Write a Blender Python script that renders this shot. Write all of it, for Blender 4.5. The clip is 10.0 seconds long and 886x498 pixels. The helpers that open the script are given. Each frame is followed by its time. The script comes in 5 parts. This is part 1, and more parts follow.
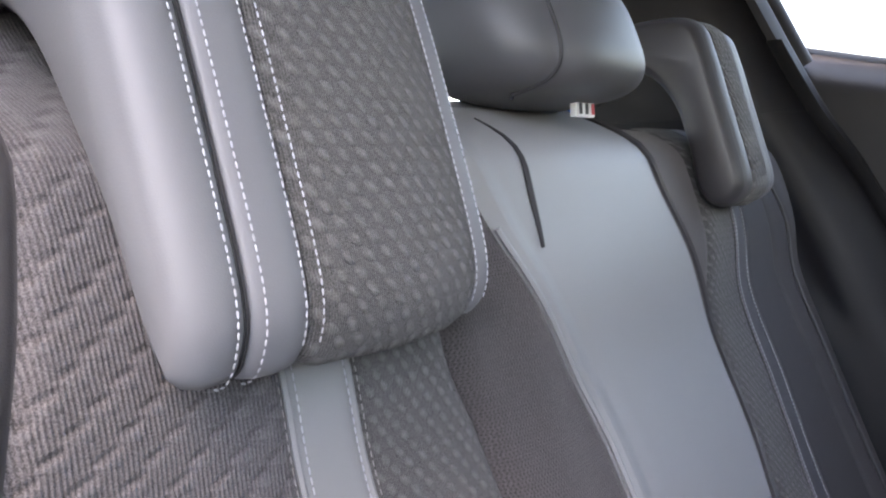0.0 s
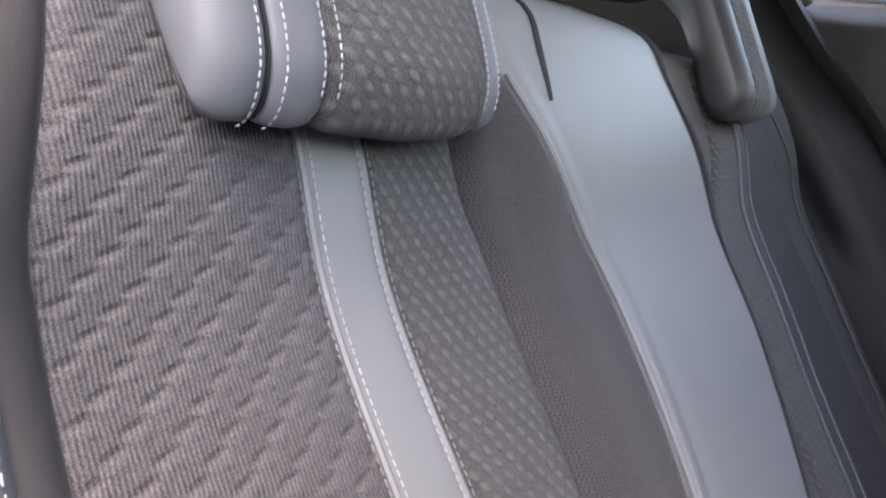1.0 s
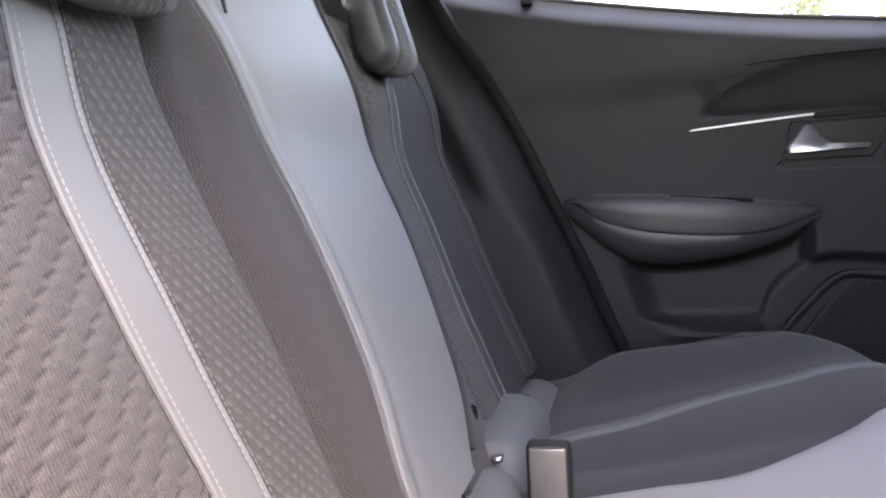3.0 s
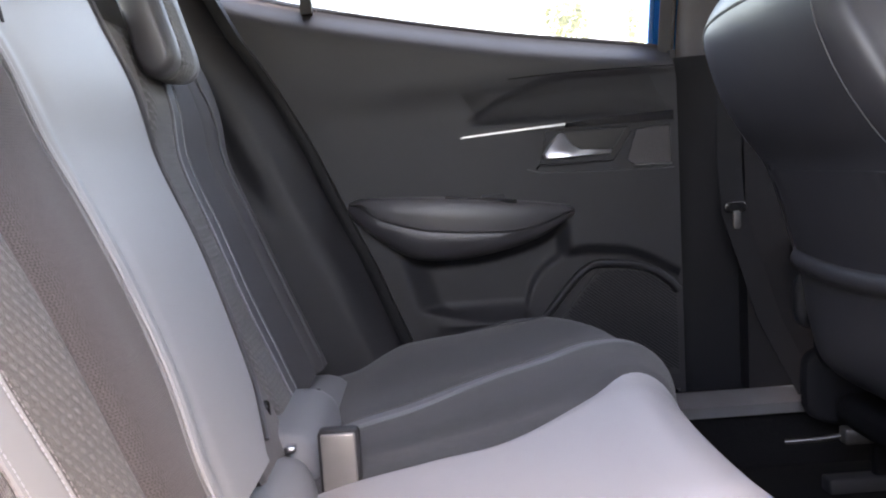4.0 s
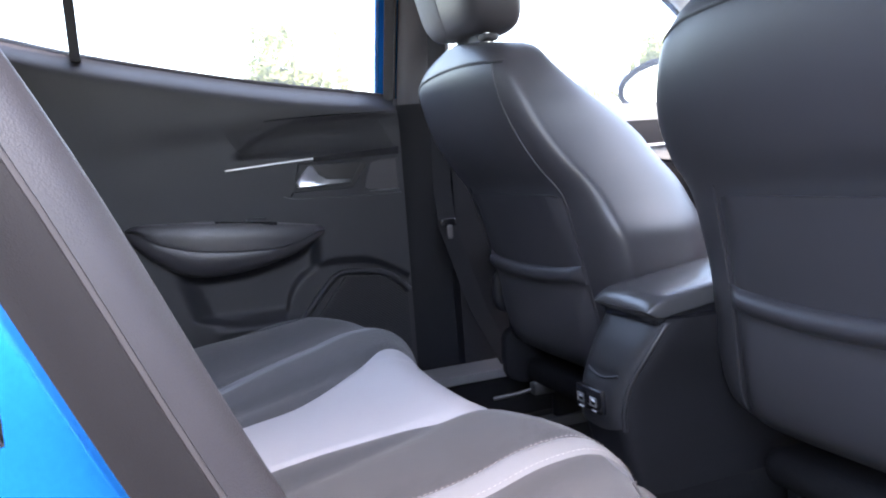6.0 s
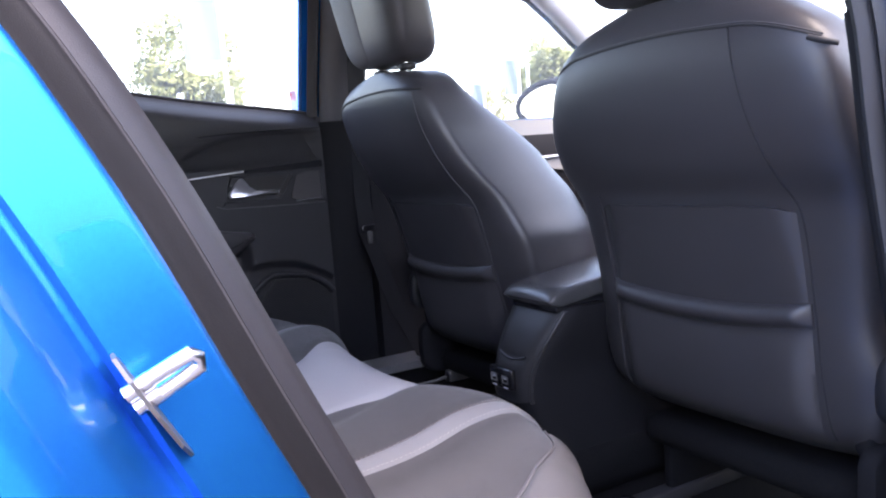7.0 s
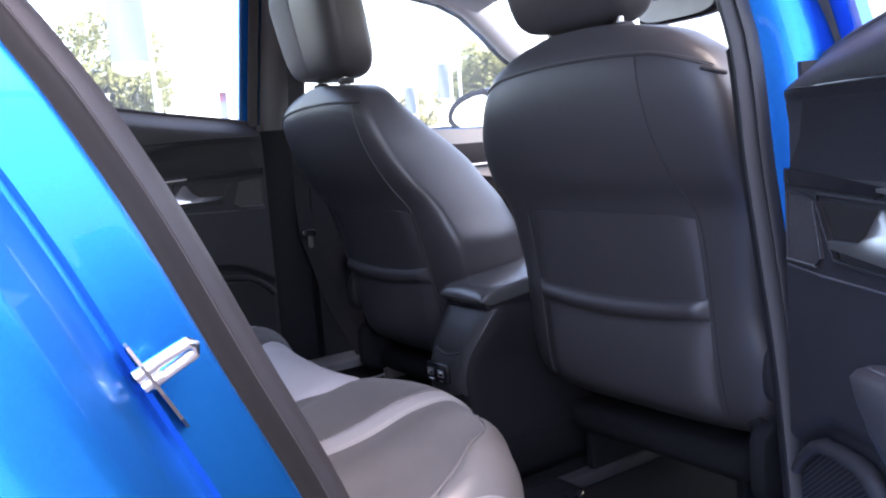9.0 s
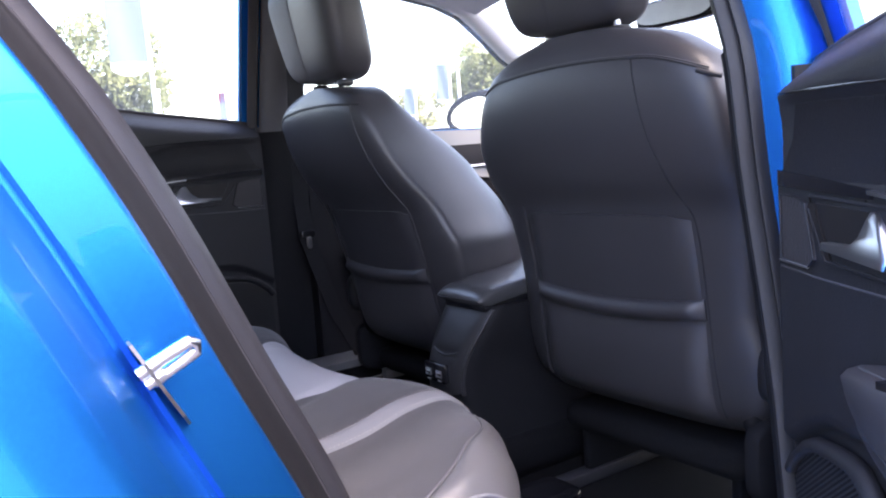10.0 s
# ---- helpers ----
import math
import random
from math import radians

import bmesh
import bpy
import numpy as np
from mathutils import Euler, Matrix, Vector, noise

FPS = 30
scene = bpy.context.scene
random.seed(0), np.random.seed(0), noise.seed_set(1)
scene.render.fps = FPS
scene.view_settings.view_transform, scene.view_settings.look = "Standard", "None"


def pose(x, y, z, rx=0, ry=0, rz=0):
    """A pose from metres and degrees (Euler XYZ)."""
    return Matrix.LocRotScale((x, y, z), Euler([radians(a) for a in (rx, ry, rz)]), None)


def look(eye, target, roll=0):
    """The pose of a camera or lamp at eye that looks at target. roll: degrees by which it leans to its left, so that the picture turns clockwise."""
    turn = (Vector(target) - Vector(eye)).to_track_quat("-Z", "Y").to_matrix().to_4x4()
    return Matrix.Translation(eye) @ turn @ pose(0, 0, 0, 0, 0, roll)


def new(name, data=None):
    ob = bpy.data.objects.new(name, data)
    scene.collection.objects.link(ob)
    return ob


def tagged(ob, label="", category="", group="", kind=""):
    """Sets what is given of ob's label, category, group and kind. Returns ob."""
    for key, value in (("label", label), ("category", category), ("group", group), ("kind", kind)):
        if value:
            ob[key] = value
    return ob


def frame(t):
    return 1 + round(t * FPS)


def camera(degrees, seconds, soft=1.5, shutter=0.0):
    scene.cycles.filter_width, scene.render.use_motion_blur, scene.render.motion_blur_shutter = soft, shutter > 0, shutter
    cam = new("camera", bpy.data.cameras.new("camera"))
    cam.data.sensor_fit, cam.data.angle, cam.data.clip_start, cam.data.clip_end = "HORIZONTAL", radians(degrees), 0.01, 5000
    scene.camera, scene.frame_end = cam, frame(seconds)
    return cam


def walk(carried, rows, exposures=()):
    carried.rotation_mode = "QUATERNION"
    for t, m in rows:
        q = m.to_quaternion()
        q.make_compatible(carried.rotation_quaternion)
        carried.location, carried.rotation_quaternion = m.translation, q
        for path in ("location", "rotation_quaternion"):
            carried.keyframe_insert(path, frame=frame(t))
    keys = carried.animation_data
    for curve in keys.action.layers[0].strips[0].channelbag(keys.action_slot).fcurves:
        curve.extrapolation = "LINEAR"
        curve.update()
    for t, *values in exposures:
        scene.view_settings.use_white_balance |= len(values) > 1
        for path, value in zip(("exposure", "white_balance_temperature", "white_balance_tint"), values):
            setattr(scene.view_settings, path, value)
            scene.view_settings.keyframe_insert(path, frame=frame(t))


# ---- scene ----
cam = camera(57.7, 10.0, soft=2.1)
PATH = [
    (0, (0.086, -0.591, 0.992), (-1.101, 1.009, 0.813), -2.7),
    (0.5, (0.087, -0.593, 0.951), (-1.101, 1.004, 0.759), -1.6),
    (1, (0.086, -0.609, 0.897), (-1.1, 0.993, 0.73), -2.6),
    (1.5, (0.085, -0.624, 0.862), (-1.036, 1.021, 0.673), -1.8),
    (2, (0.101, -0.649, 0.846), (-0.859, 1.095, 0.657), -2.4),
    (3.5, (0.129, -0.735, 0.813), (-0.072, 1.245, 0.614), -3.5),
    (4, (0.136, -0.768, 0.822), (0.185, 1.22, 0.609), -3.6),
    (4.5, (0.152, -0.8, 0.818), (0.436, 1.168, 0.608), -4.2),
    (5, (0.128, -0.844, 0.816), (0.594, 1.089, 0.601), -4.4),
    (5.5, (0.074, -0.947, 0.833), (0.682, 0.946, 0.617), -4.3),
    (7, (-0.129, -1.208, 0.878), (0.838, 0.527, 0.648), -4.5),
    (7.5, (-0.156, -1.254, 0.891), (0.904, 0.425, 0.655), -4.5),
    (8, (-0.18, -1.283, 0.893), (0.909, 0.377, 0.655), -4.5),
    (8.5, (-0.185, -1.292, 0.893), (0.917, 0.359, 0.653), -4.4),
    (9, (-0.19, -1.296, 0.894), (0.917, 0.352, 0.657), -4.4),
    (9.5, (-0.192, -1.301, 0.894), (0.916, 0.348, 0.658), -4.3),
    (10, (-0.195, -1.305, 0.895), (0.915, 0.341, 0.66), -4.3),
]
EXPOSURES = [(0.0, 4.15, 8100, 20), (2.0, 4.24, 8050, 20), (3.3, 4.47, 8700, 22), (4.5, 4.60, 8500, 21), (5.6, 4.74, 7500, 18), (7.0, 4.01, 7200, 26), (10.0, 3.84, 7200, 26)]
OPEN = 54.0

walk(cam, [(t, look(eye, target, roll)) for t, eye, target, roll in PATH], EXPOSURES)

# ---- world and sun: bright overcast day ----
world = bpy.data.worlds.new("sky")
scene.world = world
world.use_nodes = True
wn = world.node_tree.nodes
sky = wn.new("ShaderNodeTexSky")
sky.sky_type, sky.sun_disc = "NISHITA", False
sky.sun_elevation, sky.sun_rotation = radians(66), radians(150)
sky.air_density, sky.dust_density, sky.ozone_density = 1.0, 2.2, 1.0
wn["Background"].inputs["Strength"].default_value = 0.15
world.node_tree.links.new(sky.outputs[0], wn["Background"].inputs[0])
sun = new("sun", bpy.data.lights.new("sun", "SUN"))
sun.data.energy, sun.data.angle, sun.data.color = 0.035, radians(25), (1.0, 0.985, 0.97)
sun.matrix_world = look((0.7, -2.9, 4.4), (0, 0, 0))


# ---- mesh helpers ----
ANCHOR = {}


def mk(name, vf, mat, parent=None, label="", smooth=True):
    me = bpy.data.meshes.new(name)
    me.from_pydata([tuple(v) for v in vf[0]], [], vf[1])
    me.materials.append(mat)
    bm = bmesh.new()
    bm.from_mesh(me)
    bmesh.ops.recalc_face_normals(bm, faces=bm.faces)
    bm.to_mesh(me)
    bm.free()
    if smooth:
        me.polygons.foreach_set("use_smooth", [True] * len(me.polygons))
        me.set_sharp_from_angle(angle=radians(50))
    ob = new(name, me)
    if parent is not None:
        ob.parent = parent
        if parent.name in ANCHOR:
            ob.matrix_parent_inverse = Matrix.Translation(-Vector(ANCHOR[parent.name]))
    if label:
        tagged(ob, label)
    return ob


def thing(name, at, label, category, group="", kind=""):
    ob = new(name)
    ob.location = at
    ob.empty_display_size = 0.05
    ANCHOR[ob.name] = at
    return tagged(ob, label, category, group, kind)


def local_thing(name, m, label, category, group=""):
    ob = new(name)
    ob.matrix_basis = m
    ob.empty_display_size = 0.05
    return tagged(ob, label, category, group)


def join(*vfs):
    v, f = [], []
    for a, b in vfs:
        n = len(v)
        v += list(a)
        f += [tuple(i + n for i in q) for q in b]
    return v, f


def grid(fn, nu, nv, loop=False):
    v = [fn(i / nu, j / nv) for j in range(nv + 1) for i in range(nu if loop else nu + 1)]
    w = nu if loop else nu + 1
    f = [(j * w + i, j * w + (i + 1) % w, (j + 1) * w + (i + 1) % w, (j + 1) * w + i) for j in range(nv) for i in range(nu)]
    return v, f


def sheet(fn, nu, nv, back):
    """A surface with thickness: its back lies at the offset back(u, v), or the vector back."""
    bk = back if callable(back) else (lambda u, v: back)
    a, f = grid(fn, nu, nv)
    b = [Vector(fn(i / nu, j / nv)) + Vector(bk(i / nu, j / nv)) for j in range(nv + 1) for i in range(nu + 1)]
    n, w = len(a), nu + 1
    faces = list(f) + [tuple(n + i for i in reversed(q)) for q in f]
    rim = [i for i in range(w)] + [j * w + nu for j in range(1, nv + 1)] + [nv * w + i for i in range(nu - 1, -1, -1)] + [j * w for j in range(nv - 1, 0, -1)]
    for p, q in zip(rim, rim[1:] + rim[:1]):
        faces.append((p, q, n + q, n + p))
    return list(a) + b, faces


def loft(rings, cap=True):
    w = len(rings[0])
    v = [p for r in rings for p in r]
    f = [(j * w + i, j * w + (i + 1) % w, (j + 1) * w + (i + 1) % w, (j + 1) * w + i) for j in range(len(rings) - 1) for i in range(w)]
    if cap:
        f += [tuple(range(w - 1, -1, -1)), tuple(range((len(rings) - 1) * w, len(rings) * w))]
    return v, f


def tube(pts, r, n=8, closed=False, flat=1.0):
    pts = [Vector(p) for p in pts]
    rings, last = [], Vector((0.31, 0.2, 0.93))
    m = len(pts)
    for i, p in enumerate(pts):
        a = pts[(i - 1) % m] if closed or i else p
        b = pts[(i + 1) % m] if closed or i < m - 1 else p
        d = (b - a).normalized()
        s = last.cross(d)
        s = s.normalized() if s.length > 1e-4 else d.orthogonal().normalized()
        c = d.cross(s)
        last = c
        rr = r(i / (m - 1)) if callable(r) else r
        rings.append([p + s * (rr * math.cos(2 * math.pi * k / n)) + c * (flat * rr * math.sin(2 * math.pi * k / n)) for k in range(n)])
    v, f = loft(rings, cap=not closed)
    if closed:
        w = n
        f += [((m - 1) * w + i, (m - 1) * w + (i + 1) % w, (i + 1) % w, i) for i in range(w)]
    return v, f


def slab(x0, x1, y0, y1, z0, z1, b=0.004):
    bm = bmesh.new()
    bmesh.ops.create_cube(bm, size=1.0)
    for p in bm.verts:
        p.co = ((x0 + x1) / 2 + p.co.x * (x1 - x0), (y0 + y1) / 2 + p.co.y * (y1 - y0), (z0 + z1) / 2 + p.co.z * (z1 - z0))
    if b:
        bmesh.ops.bevel(bm, geom=list(bm.edges), offset=b, segments=2, profile=0.5, affect="EDGES")
    out = [p.co.copy() for p in bm.verts], [tuple(q.index for q in f.verts) for f in bm.faces]
    bm.free()
    return out


def prism(outline, lift, depth):
    """lift(a, b, k) gives the place of outline point (a, b), k 0 at the front and 1 at the back."""
    n = len(outline)
    v = [lift(a, b, 0) for a, b in outline] + [lift(a, b, depth) for a, b in outline]
    return v, [tuple(range(n)), tuple(range(2 * n - 1, n - 1, -1))] + [(i, n + i, n + (i + 1) % n, (i + 1) % n) for i in range(n)]


def blob(c, s, e1=0.5, e2=0.5, nu=28, nv=18, bend=None):
    """Rounded block (superellipsoid) round c with half sizes s; bend moves its points."""
    def pw(a, e):
        return math.copysign(abs(a) ** e, a)
    def fn(u, v):
        a, b = 2 * math.pi * u, math.pi * (v - 0.5)
        p = Vector((pw(math.cos(b), e1) * pw(math.cos(a), e2) * s[0], pw(math.cos(b), e1) * pw(math.sin(a), e2) * s[1], pw(math.sin(b), e1) * s[2]))
        return Vector(c) + (bend(p) if bend else p)
    return grid(fn, nu, nv, loop=True)


def knots(*pairs):
    """Smooth curve through (a, b) pairs."""
    xs, ys = [p[0] for p in pairs], [p[1] for p in pairs]
    n = len(xs)
    m = [((ys[min(i + 1, n - 1)] - ys[max(i - 1, 0)]) / (xs[min(i + 1, n - 1)] - xs[max(i - 1, 0)])) for i in range(n)]
    def fn(x):
        x = min(max(x, xs[0]), xs[-1])
        i = max(k for k in range(n - 1) if xs[k] <= x + 1e-12)
        h = xs[i + 1] - xs[i]
        t = (x - xs[i]) / h
        return (2 * t**3 - 3 * t**2 + 1) * ys[i] + (t**3 - 2 * t**2 + t) * h * m[i] + (3 * t**2 - 2 * t**3) * ys[i + 1] + (t**3 - t**2) * h * m[i + 1]
    return fn


def sm(a, b, x):
    t = min(max((x - a) / (b - a), 0), 1)
    return t * t * (3 - 2 * t)


def lerp(a, b, t):
    return a + (b - a) * t


def spread(pts, step):
    """Points at even steps along a polyline, each with its direction."""
    pts = [Vector(p) for p in pts]
    out, want, run = [], step / 2, 0.0
    for a, b in zip(pts, pts[1:]):
        L = (b - a).length
        while L > 0 and run + L >= want:
            out.append((a.lerp(b, (want - run) / L), (b - a).normalized()))
            want += step
        run += L
    return out


def stitch_run(pts, out, step=0.0048, r=0.00042, length=0.0033):
    """A row of thread stitches lying on a seam; out is the way off the surface."""
    vf = []
    for p, d in spread(pts, step):
        o = Vector(out)
        s = o.cross(d).normalized()
        h = d * (length / 2)
        ring = lambda q, k: [q + s * (r * k), q + o * (r * 1.2 * k), q - s * (r * k), q - o * (r * 0.6)]
        vf.append(loft([ring(p - h, 0.5), ring(p - h * 0.5, 1), ring(p + h * 0.5, 1), ring(p + h, 0.5)]))
    return join(*vf) if vf else ([], [])


# ---- materials ----
def shader(name, color, rough=0.5, metal=0.0, spec=0.5, var=0.12, scale=30, bump=0.0, bscale=400, coat=0.0, sheen=0.0):
    m = bpy.data.materials.new(name)
    m.use_nodes = True
    nt = m.node_tree
    b = nt.nodes["Principled BSDF"]
    b.inputs["Roughness"].default_value, b.inputs["Metallic"].default_value = rough, metal
    b.inputs["Specular IOR Level"].default_value = spec
    b.inputs["Coat Weight"].default_value, b.inputs["Sheen Weight"].default_value = coat, sheen
    b.inputs["Coat Roughness"].default_value = 0.03
    co = nt.nodes.new("ShaderNodeTexCoord")
    nz = nt.nodes.new("ShaderNodeTexNoise")
    nz.inputs["Scale"].default_value, nz.inputs["Detail"].default_value = scale, 6
    nt.links.new(co.outputs["Object"], nz.inputs["Vector"])
    mx = nt.nodes.new("ShaderNodeMix")
    mx.data_type = "RGBA"
    mx.inputs[6].default_value = (*[c * (1 - var) for c in color], 1)
    mx.inputs[7].default_value = (*[min(1, c * (1 + var)) for c in color], 1)
    nt.links.new(nz.outputs["Fac"], mx.inputs[0])
    nt.links.new(mx.outputs[2], b.inputs["Base Color"])
    rr = nt.nodes.new("ShaderNodeMapRange")
    rr.inputs[3].default_value, rr.inputs[4].default_value = rough * 0.88, min(1, rough * 1.12)
    nt.links.new(nz.outputs["Fac"], rr.inputs[0])
    nt.links.new(rr.outputs[0], b.inputs["Roughness"])
    if bump:
        n2 = nt.nodes.new("ShaderNodeTexVoronoi")
        n2.inputs["Scale"].default_value = bscale
        nt.links.new(co.outputs["Object"], n2.inputs["Vector"])
        bp = nt.nodes.new("ShaderNodeBump")
        bp.inputs["Strength"].default_value, bp.inputs["Distance"].default_value = bump, 0.0006
        nt.links.new(n2.outputs["Distance"], bp.inputs["Height"])
        nt.links.new(bp.outputs[0], b.inputs["Normal"])
    return m


def weave(name, dark, light, kind, u="Y", v="Z"):
    """Seat fabrics. rib: fine ribs with stepped puckers; hex: small slanting dashes; knit: fine perforated knit."""
    m = shader(name, dark, 0.85, spec=0.25, var=0.15, scale=60, sheen=0.15)
    nt = m.node_tree
    b = nt.nodes["Principled BSDF"]
    co = next(n for n in nt.nodes if n.type == "TEX_COORD")
    old = next(n for n in nt.nodes if n.type == "MIX")
    sep = nt.nodes.new("ShaderNodeSeparateXYZ")
    nt.links.new(co.outputs["Object"], sep.inputs[0])

    def calc(op, a, c=None):
        n = nt.nodes.new("ShaderNodeMath")
        n.operation = op
        for k, val in enumerate((a, c)):
            if val is None:
                continue
            if isinstance(val, (int, float)):
                n.inputs[k].default_value = val
            else:
                nt.links.new(val, n.inputs[k])
        return n.outputs[0]
    wob = nt.nodes.new("ShaderNodeTexNoise")
    wob.inputs["Scale"].default_value, wob.inputs["Detail"].default_value = 34, 3
    nt.links.new(co.outputs["Object"], wob.inputs["Vector"])
    jig = calc("MULTIPLY", calc("SUBTRACT", wob.outputs["Fac"], 0.5), 0.0025 if kind == "rib" else 0.004)
    U, V = calc("ADD", sep.outputs[u], jig), calc("ADD", sep.outputs[v], calc("MULTIPLY", jig, 0.7))
    w, h, shift = {"rib": (0.0135, 0.0105, 0.5), "hex": (0.0106, 0.0068, 0.5), "knit": (0.0024, 0.0021, 0.5)}[kind]
    if kind == "rib":
        # short creases on a slanting lattice, with a soft puffed lip under each
        au, av, bu, bv = -0.0097, -0.0068, 0.0181, -0.0051
        det = au * bv - av * bu
        V2 = calc("ADD", V, calc("MULTIPLY", jig, 0.5))
        s = calc("SUBTRACT", calc("FRACT", calc("SUBTRACT", calc("MULTIPLY", U, bv / det), calc("MULTIPLY", V2, bu / det))), 0.5)
        r = calc("SUBTRACT", calc("FRACT", calc("SUBTRACT", calc("MULTIPLY", V2, au / det), calc("MULTIPLY", U, av / det))), 0.5)
        du = calc("ADD", calc("MULTIPLY", s, au), calc("MULTIPLY", r, bu))
        dv = calc("ADD", calc("MULTIPLY", s, av), calc("MULTIPLY", r, bv))
        along = calc("ADD", calc("MULTIPLY", du, 0.963), calc("MULTIPLY", dv, 0.27))
        over = calc("SUBTRACT", calc("MULTIPLY", dv, 0.963), calc("MULTIPLY", du, 0.27))

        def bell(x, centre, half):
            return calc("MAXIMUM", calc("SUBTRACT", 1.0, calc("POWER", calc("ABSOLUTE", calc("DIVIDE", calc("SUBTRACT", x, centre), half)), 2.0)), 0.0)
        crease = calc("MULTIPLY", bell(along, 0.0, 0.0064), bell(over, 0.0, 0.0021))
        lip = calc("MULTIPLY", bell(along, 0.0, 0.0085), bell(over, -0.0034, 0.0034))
    rowf = calc("DIVIDE", V, h)
    row, fv = calc("FLOOR", rowf), calc("FRACT", rowf)
    fu = calc("FRACT", calc("ADD", calc("DIVIDE", U, w), calc("MULTIPLY", row, shift)))
    cu, cv = calc("MULTIPLY", calc("SUBTRACT", fu, 0.5), w), calc("MULTIPLY", calc("SUBTRACT", fv, 0.5), h)
    turn, ra, rb = {"rib": (0.0, 0.0042, 0.0011), "hex": (-0.70, 0.0042, 0.0025), "knit": (0.0, 0.00075, 0.00065)}[kind]
    p = calc("ADD", calc("MULTIPLY", cu, math.cos(turn)), calc("MULTIPLY", cv, math.sin(turn)))
    q = calc("SUBTRACT", calc("MULTIPLY", cv, math.cos(turn)), calc("MULTIPLY", cu, math.sin(turn)))
    spot = calc("SUBTRACT", 1.0, calc("ADD", calc("POWER", calc("ABSOLUTE", calc("DIVIDE", p, ra)), 2.0), calc("POWER", calc("ABSOLUTE", calc("DIVIDE", q, rb)), 2.0)))
    spot = calc("MAXIMUM", spot, 0.0)
    wild = nt.nodes.new("ShaderNodeTexNoise")
    wild.inputs["Scale"].default_value = 130
    nt.links.new(co.outputs["Object"], wild.inputs["Vector"])
    spot = calc("MULTIPLY", spot, calc("MULTIPLY", wild.outputs["Fac"], 1.7))
    pitch = {"rib": 0.0021, "hex": 0.0011, "knit": 0.0024}[kind]
    ribs = calc("SINE", calc("MULTIPLY", U, 2 * math.pi / pitch))
    thread = nt.nodes.new("ShaderNodeTexNoise")
    thread.inputs["Scale"].default_value, thread.inputs["Detail"].default_value = 1400, 2
    nt.links.new(co.outputs["Object"], thread.inputs["Vector"])
    sign = 1.0 if kind == "hex" else -1.0
    rib_h = {"rib": 0.20, "hex": 0.09, "knit": 0.06}[kind]
    puck = calc("SUBTRACT", calc("MULTIPLY", lip, 1.1), calc("MULTIPLY", crease, 0.8)) if kind == "rib" else 0.0
    hgt = calc("ADD", calc("ADD", calc("MULTIPLY", ribs, rib_h), puck), calc("ADD", calc("MULTIPLY", spot, 0.0 if kind == "rib" else sign * 0.9), calc("MULTIPLY", thread.outputs["Fac"], 0.25)))
    bp = nt.nodes.new("ShaderNodeBump")
    bp.inputs["Strength"].default_value = 0.85
    bp.inputs["Distance"].default_value = {"rib": 0.0012, "hex": 0.0018, "knit": 0.0005}[kind]
    nt.links.new(hgt, bp.inputs["Height"])
    nt.links.new(bp.outputs[0], b.inputs["Normal"])
    mx = nt.nodes.new("ShaderNodeMix")
    mx.data_type = "RGBA"
    mx.clamp_factor = True
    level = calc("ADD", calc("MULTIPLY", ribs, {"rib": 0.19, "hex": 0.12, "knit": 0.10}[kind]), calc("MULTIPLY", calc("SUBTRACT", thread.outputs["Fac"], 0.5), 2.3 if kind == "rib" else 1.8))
    # rib: shade in the creases and light on the lips mixed into the colour
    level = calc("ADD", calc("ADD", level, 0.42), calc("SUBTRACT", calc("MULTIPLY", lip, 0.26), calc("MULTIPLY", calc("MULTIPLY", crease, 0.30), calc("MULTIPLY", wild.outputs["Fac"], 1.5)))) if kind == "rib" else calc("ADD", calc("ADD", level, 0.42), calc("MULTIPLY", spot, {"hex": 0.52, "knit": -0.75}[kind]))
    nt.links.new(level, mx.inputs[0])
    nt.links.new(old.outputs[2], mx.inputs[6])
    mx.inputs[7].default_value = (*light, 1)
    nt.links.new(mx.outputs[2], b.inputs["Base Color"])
    return m


LEATHER = shader("grey_leatherette", (0.250, 0.255, 0.262), 0.50, spec=0.45, var=0.05, scale=14, bump=0.10, bscale=1500)
LEATHER_STRIPE = shader("striped_grey_leatherette", (0.168, 0.173, 0.186), 0.5, spec=0.4, var=0.05, scale=14, bump=0.10, bscale=1500)
# on the rear seat: the grey leatherette with shade put into its colour
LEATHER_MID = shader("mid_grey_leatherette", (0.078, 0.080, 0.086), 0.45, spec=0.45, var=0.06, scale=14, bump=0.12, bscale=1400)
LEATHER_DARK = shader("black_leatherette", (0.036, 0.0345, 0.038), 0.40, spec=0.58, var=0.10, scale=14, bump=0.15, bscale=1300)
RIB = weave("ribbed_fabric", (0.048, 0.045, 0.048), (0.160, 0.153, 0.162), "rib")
HEX = weave("dash_fabric", (0.028, 0.028, 0.028), (0.150, 0.147, 0.145), "hex")
KNIT = weave("knit_fabric", (0.041, 0.037, 0.038), (0.138, 0.123, 0.125), "knit")
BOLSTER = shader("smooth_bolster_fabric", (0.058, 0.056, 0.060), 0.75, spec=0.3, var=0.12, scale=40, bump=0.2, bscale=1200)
# the grey leatherette lightened: light on the cushion centre put into its colour
LEATHER_LIT = shader("lit_grey_leatherette", (0.320, 0.320, 0.335), 0.48, spec=0.45, var=0.05, scale=14, bump=0.10, bscale=1500)
KNIT_C = weave("seat_fabric", (0.0215, 0.0222, 0.0250), (0.069, 0.071, 0.079), "knit", "X", "Y")
THREAD = shader("pale_thread", (0.38, 0.39, 0.43), 0.7, var=0.1)
WEBBING = shader("black_webbing", (0.011, 0.011, 0.013), 0.8, spec=0.2, bump=0.4, bscale=600)
